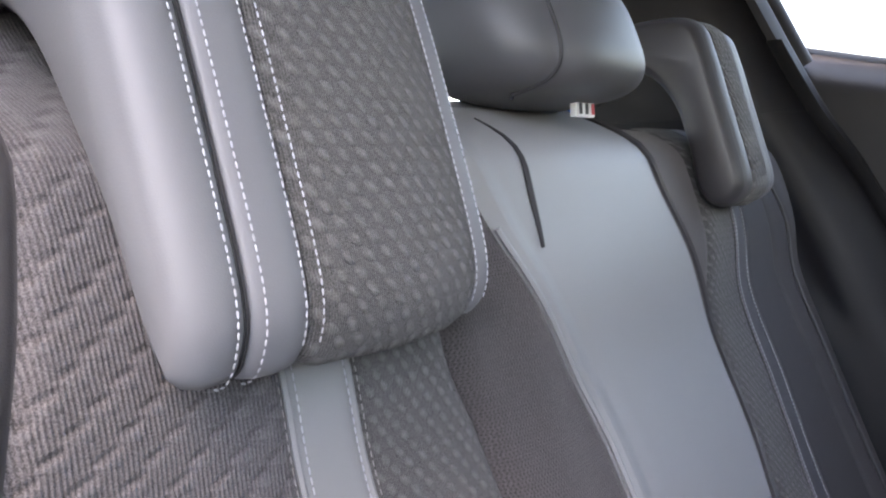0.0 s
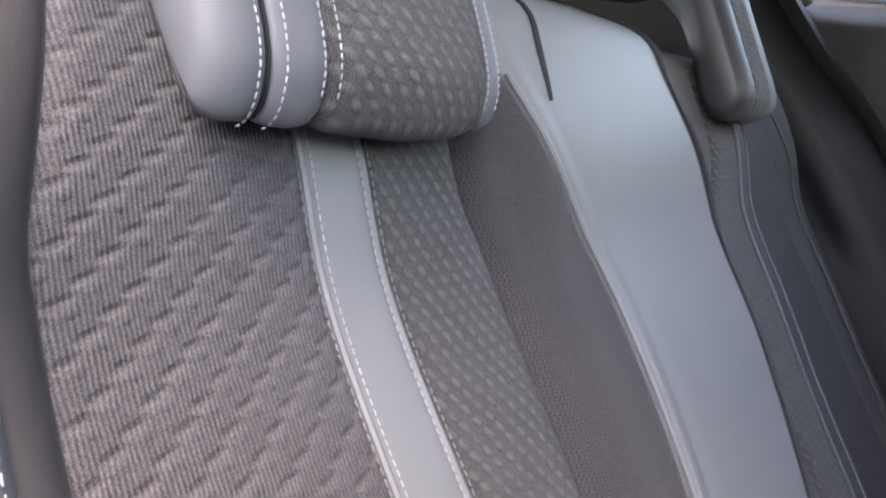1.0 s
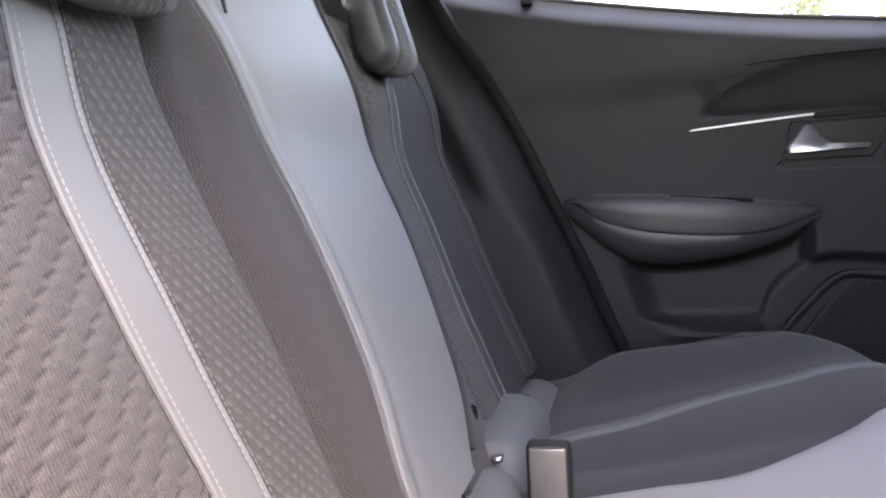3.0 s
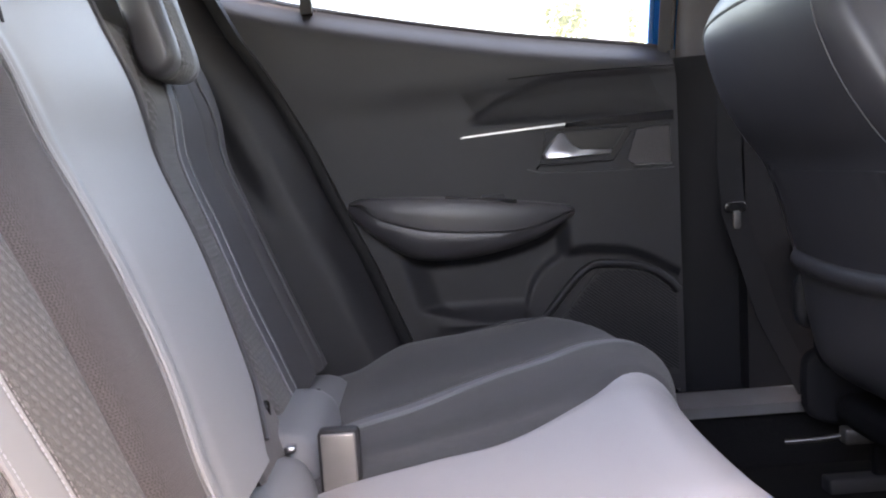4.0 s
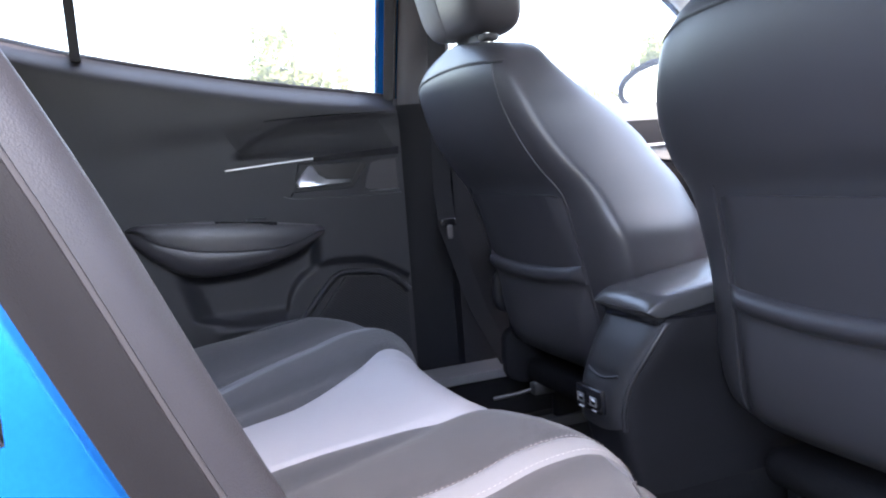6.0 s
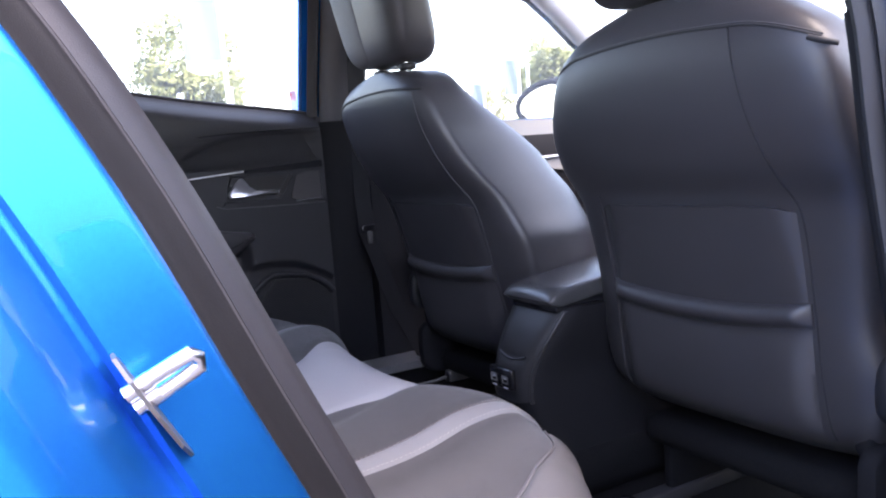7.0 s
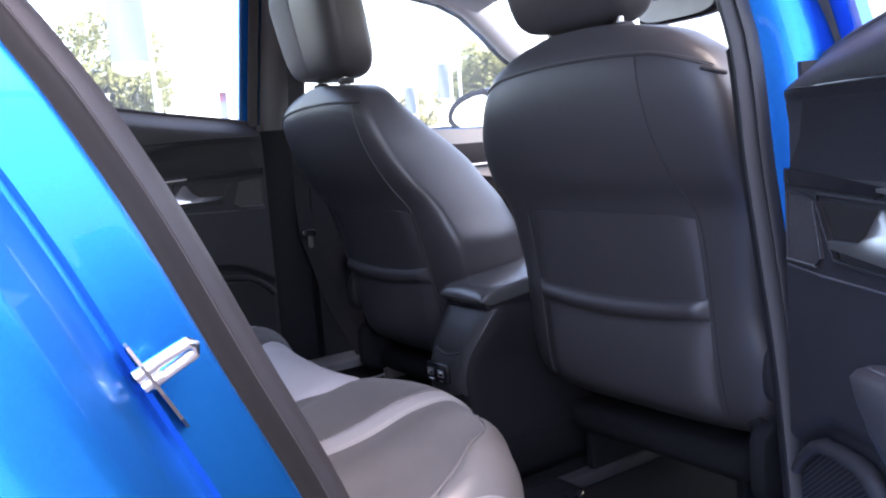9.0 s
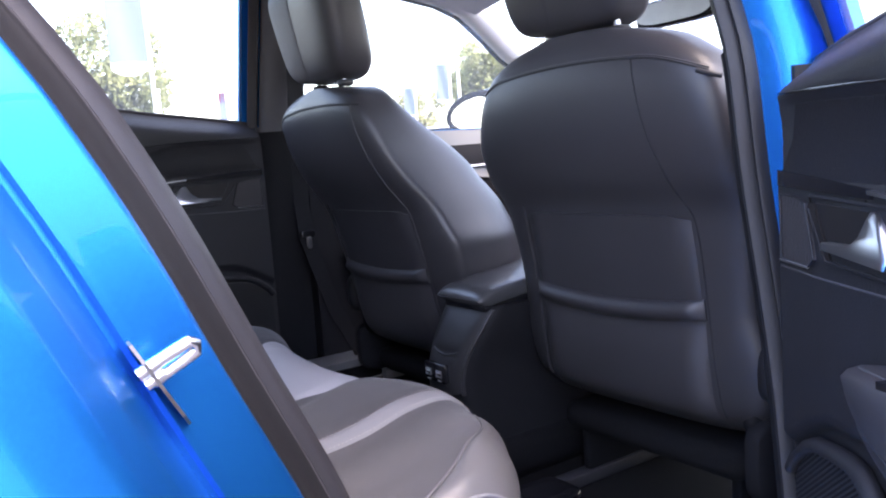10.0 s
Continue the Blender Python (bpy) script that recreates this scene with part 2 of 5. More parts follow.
THREAD_TAN = shader("buff_thread", (0.27, 0.255, 0.26), 0.75, var=0.1)
THREAD_DARK = shader("dark_thread", (0.03, 0.03, 0.035), 0.8)
PLASTIC = shader("dark_grained_plastic", (0.0145, 0.0145, 0.0175), 0.55, spec=0.4, var=0.12, scale=20, bump=0.4, bscale=700)
PLASTIC_BK = shader("black_grained_plastic", (0.013, 0.013, 0.015), 0.75, spec=0.12, var=0.15, scale=20, bump=0.4, bscale=700)
PLASTIC_LT = shader("grey_grained_plastic", (0.075, 0.072, 0.078), 0.55, spec=0.4, var=0.08, scale=12, bump=0.4, bscale=700)
# door plastic with the light from the windscreen put into its colour
PANEL_LIT = shader("lit_grey_panel", (0.20, 0.20, 0.20), 0.6, spec=0.35, var=0.06, scale=12, bump=0.3, bscale=700)
RUBBER = shader("black_rubber", (0.026, 0.026, 0.029), 0.6, spec=0.35)
RUBBER_G = shader("grey_flocked_seal", (0.017, 0.017, 0.020), 0.45, spec=0.4, bump=0.2, bscale=900)
RUBBER_D = shader("dark_grey_rubber", (0.007, 0.007, 0.008), 0.6, spec=0.15, bump=0.2, bscale=900)
RECESS = shader("satin_dark_recess", (0.014, 0.012, 0.012), 0.40, spec=0.4)
MESH = shader("fine_mesh", (0.034, 0.030, 0.032), 0.5, var=0.3, scale=700, bump=1.0, bscale=420)
LID = shader("smooth_black_lid", (0.050, 0.050, 0.052), 0.25, spec=0.8, var=0.08, scale=14, bump=0.10, bscale=1300)
CAP = shader("satin_black_cap", (0.024, 0.024, 0.026), 0.38, spec=0.5, var=0.10, scale=16, bump=0.3, bscale=800)
GLOSS = shader("gloss_black_trim", (0.012, 0.012, 0.014), 0.12)
CHROME = shader("satin_chrome", (0.46, 0.46, 0.47), 0.30, metal=1.0, var=0.03)
DULL = shader("dull_steel", (0.33, 0.33, 0.34), 0.32, metal=0.9)
PLATE = shader("dark_steel_plate", (0.13, 0.125, 0.125), 0.42, metal=0.8)
STEEL = shader("zinc_steel", (0.62, 0.62, 0.64), 0.22, metal=1.0, var=0.1)
CARPET = shader("black_carpet", (0.009, 0.009, 0.010), 0.95, spec=0.1, var=0.4, scale=200, bump=0.8, bscale=500)
LINER = shader("grey_headliner", (0.62, 0.62, 0.62), 0.9, spec=0.15, var=0.05, bump=0.3, bscale=800)
SILL = shader("sill_plate", (0.30, 0.30, 0.31), 0.35, metal=0.6)
BLUE = shader("blue_metallic_paint", (0.0, 0.212, 0.64), 0.42, metal=1.0, var=0.05, scale=900, coat=0.18)
WHITE = shader("white_paint", (0.75, 0.76, 0.78), 0.3, coat=0.6)
ASPHALT = shader("asphalt", (0.085, 0.085, 0.088), 0.9, var=0.35, scale=8, bump=0.8, bscale=150)
BARK = shader("bark", (0.10, 0.075, 0.055), 0.9, var=0.3, bump=0.6, bscale=60)
LEAF = shader("leaves", (0.25, 0.26, 0.09), 0.6, var=0.45, scale=1.5)
LEAF_Y = shader("yellowing_leaves", (0.26, 0.25, 0.08), 0.6, var=0.4, scale=1.5)
FLAG = shader("navy_banner", (0.20, 0.24, 0.36), 0.8)
FLAG_W = shader("white_print", (0.72, 0.72, 0.74), 0.8)
RED = shader("red_print", (0.5, 0.04, 0.05), 0.7)


def pane_material(name, tint):
    m = bpy.data.materials.new(name)
    m.use_nodes = True
    nt = m.node_tree
    nt.nodes.clear()
    out, tr, gl, fr, mx = (nt.nodes.new(k) for k in ("ShaderNodeOutputMaterial", "ShaderNodeBsdfTransparent", "ShaderNodeBsdfGlossy", "ShaderNodeLayerWeight", "ShaderNodeMixShader"))
    tr.inputs[0].default_value = (*tint, 1)
    gl.inputs["Roughness"].default_value = 0.0
    fr.inputs[0].default_value = 0.5
    pw, mr = nt.nodes.new("ShaderNodeMath"), nt.nodes.new("ShaderNodeMapRange")
    pw.operation, pw.inputs[1].default_value = "POWER", 5.0
    mr.inputs[3].default_value, mr.inputs[4].default_value = 0.02, 0.6
    nt.links.new(fr.outputs["Facing"], pw.inputs[0])
    nt.links.new(pw.outputs[0], mr.inputs[0])
    nt.links.new(mr.outputs[0], mx.inputs[0])
    nt.links.new(tr.outputs[0], mx.inputs[1]), nt.links.new(gl.outputs[0], mx.inputs[2])
    # thin translucent veil that paints glare haze over the view outside
    haze, veil = nt.nodes.new("ShaderNodeMixShader"), nt.nodes.new("ShaderNodeBsdfTranslucent")
    haze.inputs[0].default_value = 0.035
    nt.links.new(mx.outputs[0], haze.inputs[1]), nt.links.new(veil.outputs[0], haze.inputs[2])
    nt.links.new(haze.outputs[0], out.inputs[0])
    return m


GLASS = pane_material("window_glass", (0.82, 0.85, 0.84))

# ---- surroundings ----
ground = mk("ground", grid(lambda u, v: Vector(((u - 0.5) * 600, (v - 0.5) * 600, 0.0)), 12, 12), ASPHALT)
tagged(ground, "grey asphalt of an open car park", "ground", kind="structure")

# ---- car shell: floor, roof, pillars, blue body sides ----
DOOR_REAR = knots((0.30, 0.20), (0.45, 0.115), (0.547, 0.072), (0.642, 0.035), (0.742, -0.010), (0.874, -0.068), (1.0, -0.135), (1.06, -0.172), (1.2, -0.235), (1.36, -0.30))


car_floor = mk("floor", join(slab(-0.35, 1.55, -0.70, 0.70, 0.20, 0.235, 0.01), slab(-0.16, 0.36, -0.66, 0.66, 0.235, 0.42, 0.03), slab(0.3, 1.5, -0.10, 0.10, 0.235, 0.33, 0.03)), CARPET)
tagged(car_floor, "black carpeted car floor with a low centre tunnel", "floor", kind="structure")
headliner = mk("ceiling", sheet(lambda u, v: Vector((lerp(-1.2, 1.28, u), lerp(-0.62, 0.62, v), 1.43 - 0.05 * (2 * v - 1) ** 2 - 0.09 * (2 * u - 1) ** 4)), 24, 16, (0, 0, 0.02)), LINER)
tagged(headliner, "pale grey cloth headliner under the car roof", "headliner", kind="structure")

car_body = thing("car_body", (0.3, 0, 0.2), "bright blue metallic body shell of a hatchback", "car body")
mk("roof", sheet(lambda u, v: Vector((lerp(-1.25, 1.30, u), lerp(-0.66, 0.66, v), 1.465 - 0.05 * (2 * v - 1) ** 2 - 0.09 * (2 * u - 1) ** 4)), 24, 16, (0, 0, 0.012)), BLUE, car_body)


def flank(s):
    """Blue rear quarter of one side (s = -1 right, 1 left): seal lip, jamb with its creases, outer skin."""
    # across: distance back from the door cut, half width
    prof = [(-0.004, 0.738), (0.002, 0.750), (0.028, 0.761), (0.046, 0.769), (0.054, 0.7735), (0.058, 0.7710), (0.063, 0.7745), (0.067, 0.788), (0.073, 0.804), (0.082, 0.824), (0.102, 0.850), (0.15, 0.870), (0.25, 0.885), (0.5, 0.88), (0.9, 0.80), (1.05, 0.62)]
    def fn(u, v):
        z = lerp(0.30, 1.12, v)
        k = u * (len(prof) - 1)
        i = min(int(k), len(prof) - 2)
        t = k - i
        n, y = lerp(prof[i][0], prof[i + 1][0], t), lerp(prof[i][1], prof[i + 1][1], t)
        cut = DOOR_REAR(z)
        lean = max(0, z - 0.95) * 0.32
        bulge = 0.012 * math.exp(-((z - 0.88) / 0.05) ** 2) * sm(0.1, 0.2, n)
        return Vector((cut - n, s * (y - lean + bulge), z))
    return sheet(fn, 78, 40, (0, -s * 0.012, 0))


for s, side in ((-1, "right"), (1, "left")):
    mk("quarter_panel", flank(s), BLUE, car_body, "glossy blue metallic rear quarter panel")
    # upper rear pillar beside the rear window
    mk("rear_pillar", sheet(lambda u, v: Vector((lerp(DOOR_REAR(1.1) - 0.14, DOOR_REAR(1.36) - 0.10, v) - 0.45 * u, s * (0.80 - 0.16 * v - 0.10 * u), lerp(1.11, 1.40, v))), 8, 10, (0, -s * 0.03, 0)), BLUE, car_body)
    mk("sill", sheet(lambda u, v: Vector((lerp(-0.1, 1.6, u), s * lerp(0.725, 0.82, v), 0.325 - 0.06 * v * v)), 20, 6, (0, 0, -0.12)), BLUE, car_body)
    mk("sill_trim", sheet(lambda u, v: Vector((lerp(-0.1, 1.5, u), s * lerp(0.622, 0.722, v), lerp(0.22, 0.330, min(1, v * 4)))), 12, 8, (0, 0, -0.05)), CARPET, car_body, "black carpeted inner sill")
    mk("sill_plate", sheet(lambda u, v: Vector((lerp(0.12, 1.3, u), s * lerp(0.628, 0.700, v), 0.362 - 0.008 * (1 - v))), 20, 4, (0, 0, -0.02)), SILL, car_body, "pale satin sill tread plate")
    # roof rail over the doors
    edge_line = [(2.0, 0.755, 0.935), (1.72, 0.745, 1.045), (1.56, 0.735, 1.115), (1.445, 0.725, 1.180), (1.36, 0.718, 1.247), (1.28, 0.712, 1.302), (1.195, 0.706, 1.331), (1.09, 0.70, 1.347), (0.9, 0.69, 1.372), (0.6, 0.675, 1.395), (0.2, 0.67, 1.40), (-0.3, 0.66, 1.385), (-0.9, 0.62, 1.33)]
    mk("roof_rail", tube([(x, s * (y - 0.045), z + 0.026) for x, y, z in edge_line], 0.040, 12), LINER, car_body, "pale grey trim along the roof edge")
    mk("roof_frame", tube([(x, s * y, z) for x, y, z in edge_line], 0.012, 8), RUBBER, car_body, "black window surround")

# tail: closed back with a window
mk("tailgate", join(sheet(lambda u, v: Vector((-1.12 - 0.05 * v, lerp(-0.66, 0.66, u), lerp(0.3, 1.0, v))), 8, 8, (-0.04, 0, 0))), BLUE, car_body)
mk("tail_frame", join(sheet(lambda u, v: Vector((-1.14 + 0.06 * v, lerp(-0.60, 0.60, u), lerp(1.36, 1.44, v))), 8, 2, (-0.03, 0, 0))), BLUE, car_body)
mk("tailgate_trim", sheet(lambda u, v: Vector((-1.095 - 0.045 * v, lerp(-0.62, 0.62, u), lerp(0.32, 1.03, v))), 6, 6, (-0.02, 0, 0)), PLASTIC_BK, car_body, "black inner trim of the tailgate")
rear_glass = mk("rear_window", sheet(lambda u, v: Vector((lerp(-1.16, -1.12, v), lerp(-0.6, 0.6, u), lerp(1.0, 1.37, v))), 4, 4, (-0.004, 0, 0)), GLASS, car_body)
rear_glass.visible_shadow = False
mk("parcel_shelf", sheet(lambda u, v: Vector((lerp(-1.12, -0.33, u), lerp(-0.62, 0.62, v), 0.96)), 6, 6, (0, 0, -0.02)), CARPET, car_body)
mk("load_floor", slab(-1.12, -0.3, -0.6, 0.6, 0.3, 0.33, 0.004), CARPET, car_body)
screen_glass = mk("windscreen", sheet(lambda u, v: Vector((lerp(2.0, 1.27, v) + 0.12 * (1 - (2 * u - 1) ** 2), lerp(-0.70, 0.70, u) * lerp(1.02, 0.9, v), lerp(0.95, 1.345, v))), 16, 8, (0.006, 0, 0.004)), GLASS, car_body, "clear windscreen")
screen_glass.visible_shadow = False
mk("bonnet", sheet(lambda u, v: Vector((lerp(2.0, 2.65, u), lerp(-0.75, 0.75, v), 0.95 - 0.18 * u * u - 0.06 * (2 * v - 1) ** 2)), 12, 12, (0, 0, -0.02)), BLUE, car_body)

# ---- middle pillars ----
def pillar_y(z):
    return knots((0.30, 0.795), (0.48, 0.785), (0.631, 0.772), (0.852, 0.742), (0.978, 0.729), (1.043, 0.712), (1.4, 0.60))(z)


for s in (-1, 1):
    def sweep(prof, z0=0.30, z1=1.40, n=30):
        return loft([[Vector((0.60 + a * (1 + 0.75 * (1 - sm(0.45, 0.95, lerp(z0, z1, j / n))) * sm(0.10, 0.12, a)), s * (pillar_y(lerp(z0, z1, j / n)) + b), lerp(z0, z1, j / n))) for a, b in prof] for j in range(n + 1)])
    trim = thing("pillar_trim", (0.64, s * 0.74, 0.35), "dark plastic trim of the middle door pillar", "pillar trim", "middle pillars")
    mk("lower_trim", sweep([(0, 0.004), (0.004, -0.01), (0.02, -0.026), (0.05, -0.034), (0.17, -0.05), (0.24, -0.03), (0.245, 0.02), (0.03, 0.022)] if s > 0 else [(0, 0.004), (0.004, -0.01), (0.02, -0.024), (0.05, -0.028), (0.12, -0.02), (0.13, 0.02), (0.03, 0.022)], 0.30, 0.985, 24), PLASTIC_BK, trim)
    # left upper trim in lighter plastic: the light on that side put into colour
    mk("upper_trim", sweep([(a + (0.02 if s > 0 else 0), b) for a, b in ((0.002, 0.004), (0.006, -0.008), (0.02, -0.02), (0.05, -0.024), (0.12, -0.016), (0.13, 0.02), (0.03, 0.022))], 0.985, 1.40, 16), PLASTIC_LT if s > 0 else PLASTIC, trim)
    mk("door_seal", sweep([(-0.006, 0.000), (-0.010, 0.006), (-0.006, 0.013), (0.008, 0.016), (0.02, 0.012), (0.012, -0.002)]), RUBBER, trim, "black rubber door seal")
    mk("seal_lip", sweep([(0.004, 0.015), (-0.002, 0.020), (0.004, 0.026), (0.022, 0.027), (0.024, 0.018)]), RUBBER_G, trim)
    mk("pillar_skin", sweep([(0.012, 0.024), (0.013, 0.045), (0.016, 0.064), (0.022, 0.074), (0.04, 0.080), (0.13, 0.084), (0.14, 0.078), (0.06, 0.03)]), BLUE, trim, "glossy blue painted pillar")

# seal and jamb round the rear of each door opening
for s in (-1, 1):
    frame_trim = thing("door_opening_seal", (0.0, s * 0.73, 0.35), "grey flocked seal round the rear door opening", "door seal", "door opening seals")
    def edge(prof, z0=0.33, z1=1.36, n=46):
        out = []
        for j in range(n + 1):
            z = lerp(z0, z1, j / n)
            lean = max(0, z - 0.95) * 0.32
            out.append([Vector((DOOR_REAR(z) + a, s * (b - lean), z)) for a, b in prof])
        return loft(out)
    if s < 0:
        mk("seal_face", edge([(0.040, 0.680), (0.050, 0.688), (0.049, 0.697), (0.038, 0.7075), (0.029, 0.713), (0.026, 0.706), (0.024, 0.69)]), RUBBER_G, frame_trim)
        mk("seal_groove", edge([(0.031, 0.706), (0.029, 0.7125), (0.024, 0.716), (0.021, 0.708)]), RUBBER, frame_trim, "dark groove in the seal")
        mk("seal_bulb", edge([(0.027, 0.709), (0.026, 0.7175), (0.021, 0.7205), (0.012, 0.728), (0.006, 0.738), (0.001, 0.744), (-0.004, 0.748), (-0.009, 0.746), (-0.010, 0.735), (0.012, 0.70)]), RUBBER_D, frame_trim, "dark rubber lip of the seal")
    else:
        mk("seal_face", edge([(0.006, 0.690), (0.016, 0.708), (0.015, 0.722), (0.010, 0.733), (0.0, 0.737), (-0.006, 0.735), (-0.006, 0.69)]), RUBBER, frame_trim)
        mk("seal_strip", edge([(-0.006, 0.676), (0.004, 0.672), (0.015, 0.676), (0.017, 0.70), (-0.006, 0.70)], 0.42, 1.16, 40), RUBBER_D, frame_trim)
        mk("seal_bulb", edge([(0.008, 0.735), (0.006, 0.744), (-0.003, 0.751), (-0.010, 0.749), (-0.012, 0.738), (0.0, 0.733)]), RUBBER, frame_trim)

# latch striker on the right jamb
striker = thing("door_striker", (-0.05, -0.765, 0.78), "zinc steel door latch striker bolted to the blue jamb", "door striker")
c0, ax, up = Vector((-0.074, -0.777, 0.767)), Vector((0.034, -0.0034, 0.0173)), Vector((-0.005, -0.0015, 0.0085))
mk("loop", tube([c0 + up * 0.55, c0 + ax * 0.5 + up * 0.5, c0 + ax * 0.86 + up * 0.45, c0 + ax * 0.91, c0 + ax * 0.86 - up * 0.45, c0 + ax * 0.5 - up * 0.5, c0 - up * 0.55], 0.0046, 10), STEEL, striker)
along = Vector((0.034, 0.010, -0.062)).normalized()
wide_ax = ax.cross(along).normalized()
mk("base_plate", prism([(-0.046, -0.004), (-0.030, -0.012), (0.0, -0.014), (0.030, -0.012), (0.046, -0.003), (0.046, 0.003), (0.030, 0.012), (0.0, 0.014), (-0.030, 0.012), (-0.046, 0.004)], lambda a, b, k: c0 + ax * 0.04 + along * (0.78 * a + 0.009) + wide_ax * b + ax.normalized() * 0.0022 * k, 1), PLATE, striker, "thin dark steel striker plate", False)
for o in (-0.4, 0.5):
    mk("bolt", tube([c0 + up * o - ax * 0.12, c0 + up * o + ax * 0.25], 0.0052, 8), STEEL, striker)

# ---- inner trim beside the rear seat (left quarter) ----
for s in (1, -1):
    qt = thing("quarter_trim", (-0.15, s * 0.64, 0.40), "dark grey plastic quarter trim with a seat belt recess", "trim panel", "quarter trims")
    def qf(u, v):
        z = lerp(0.42, 1.40, v)
        x1 = DOOR_REAR(z) + 0.012
        x = lerp(x1, x1 - 0.34, u)
        y = 0.695 - 0.05 * sm(0.0, 0.25, u) - 0.03 * u - max(0, z - 1.0) * 0.20
        dip = sm(0.30, 0.42, u) * (1 - sm(0.62, 0.74, u)) * sm(0.74, 0.80, z) * (1 - sm(1.00, 1.06, z))
        return Vector((x, s * (y + 0.014 * dip), z))
    mk("panel", sheet(qf, 40, 44, (0, s * 0.012, 0)), PLASTIC, qt)
    mk("joint", tube([qf(0.02 + 0.96 * k / 10, 0.655) - Vector((0, s * 0.0005, 0)) for k in range(11)], 0.0016, 6), RUBBER, qt)


# ---- rear doors ----
HX, HY = 0.70, 0.76          # hinge
BELT = knots((0.0, 1.000), (0.05, 1.010), (0.33, 1.048), (0.65, 1.108), (0.85, 1.16))
SWOOSH = knots((0.0, 0.973), (0.25, 0.968), (0.45, 0.953), (0.66, 0.938), (0.85, 0.925))


ARCH = knots((0.0, 0.585), (0.035, 0.608), (0.101, 0.640), (0.150, 0.647), (0.194, 0.648), (0.241, 0.634), (0.284, 0.592), (0.302, 0.528), (0.312, 0.45))
INSERT = knots((0.86, 0.415), (0.873, 0.405), (0.893, 0.38), (0.921, 0.34), (0.938, 0.305), (0.96, 0.24))
MOUTH = knots((0.20, 0.712), (0.222, 0.704), (0.268, 0.676), (0.352, 0.653), (0.434, 0.646), (0.511, 0.652), (0.62, 0.70))
ARM_TOP = knots((0.206, 0.724), (0.221, 0.733), (0.33, 0.7495), (0.428, 0.7595), (0.507, 0.7645), (0.588, 0.766), (0.615, 0.758))
ARM_SEAM = knots((0.206, 0.721), (0.222, 0.719), (0.285, 0.7005), (0.35, 0.695), (0.47, 0.7045), (0.53, 0.719), (0.565, 0.733), (0.588, 0.752), (0.615, 0.757))
ARM_LOW = knots((0.206, 0.714), (0.222, 0.706), (0.27, 0.679), (0.352, 0.656), (0.434, 0.647), (0.50, 0.653), (0.543, 0.676), (0.59, 0.715), (0.615, 0.742))


def door_end(z):
    return 0.62 - DOOR_REAR(z) - 0.006


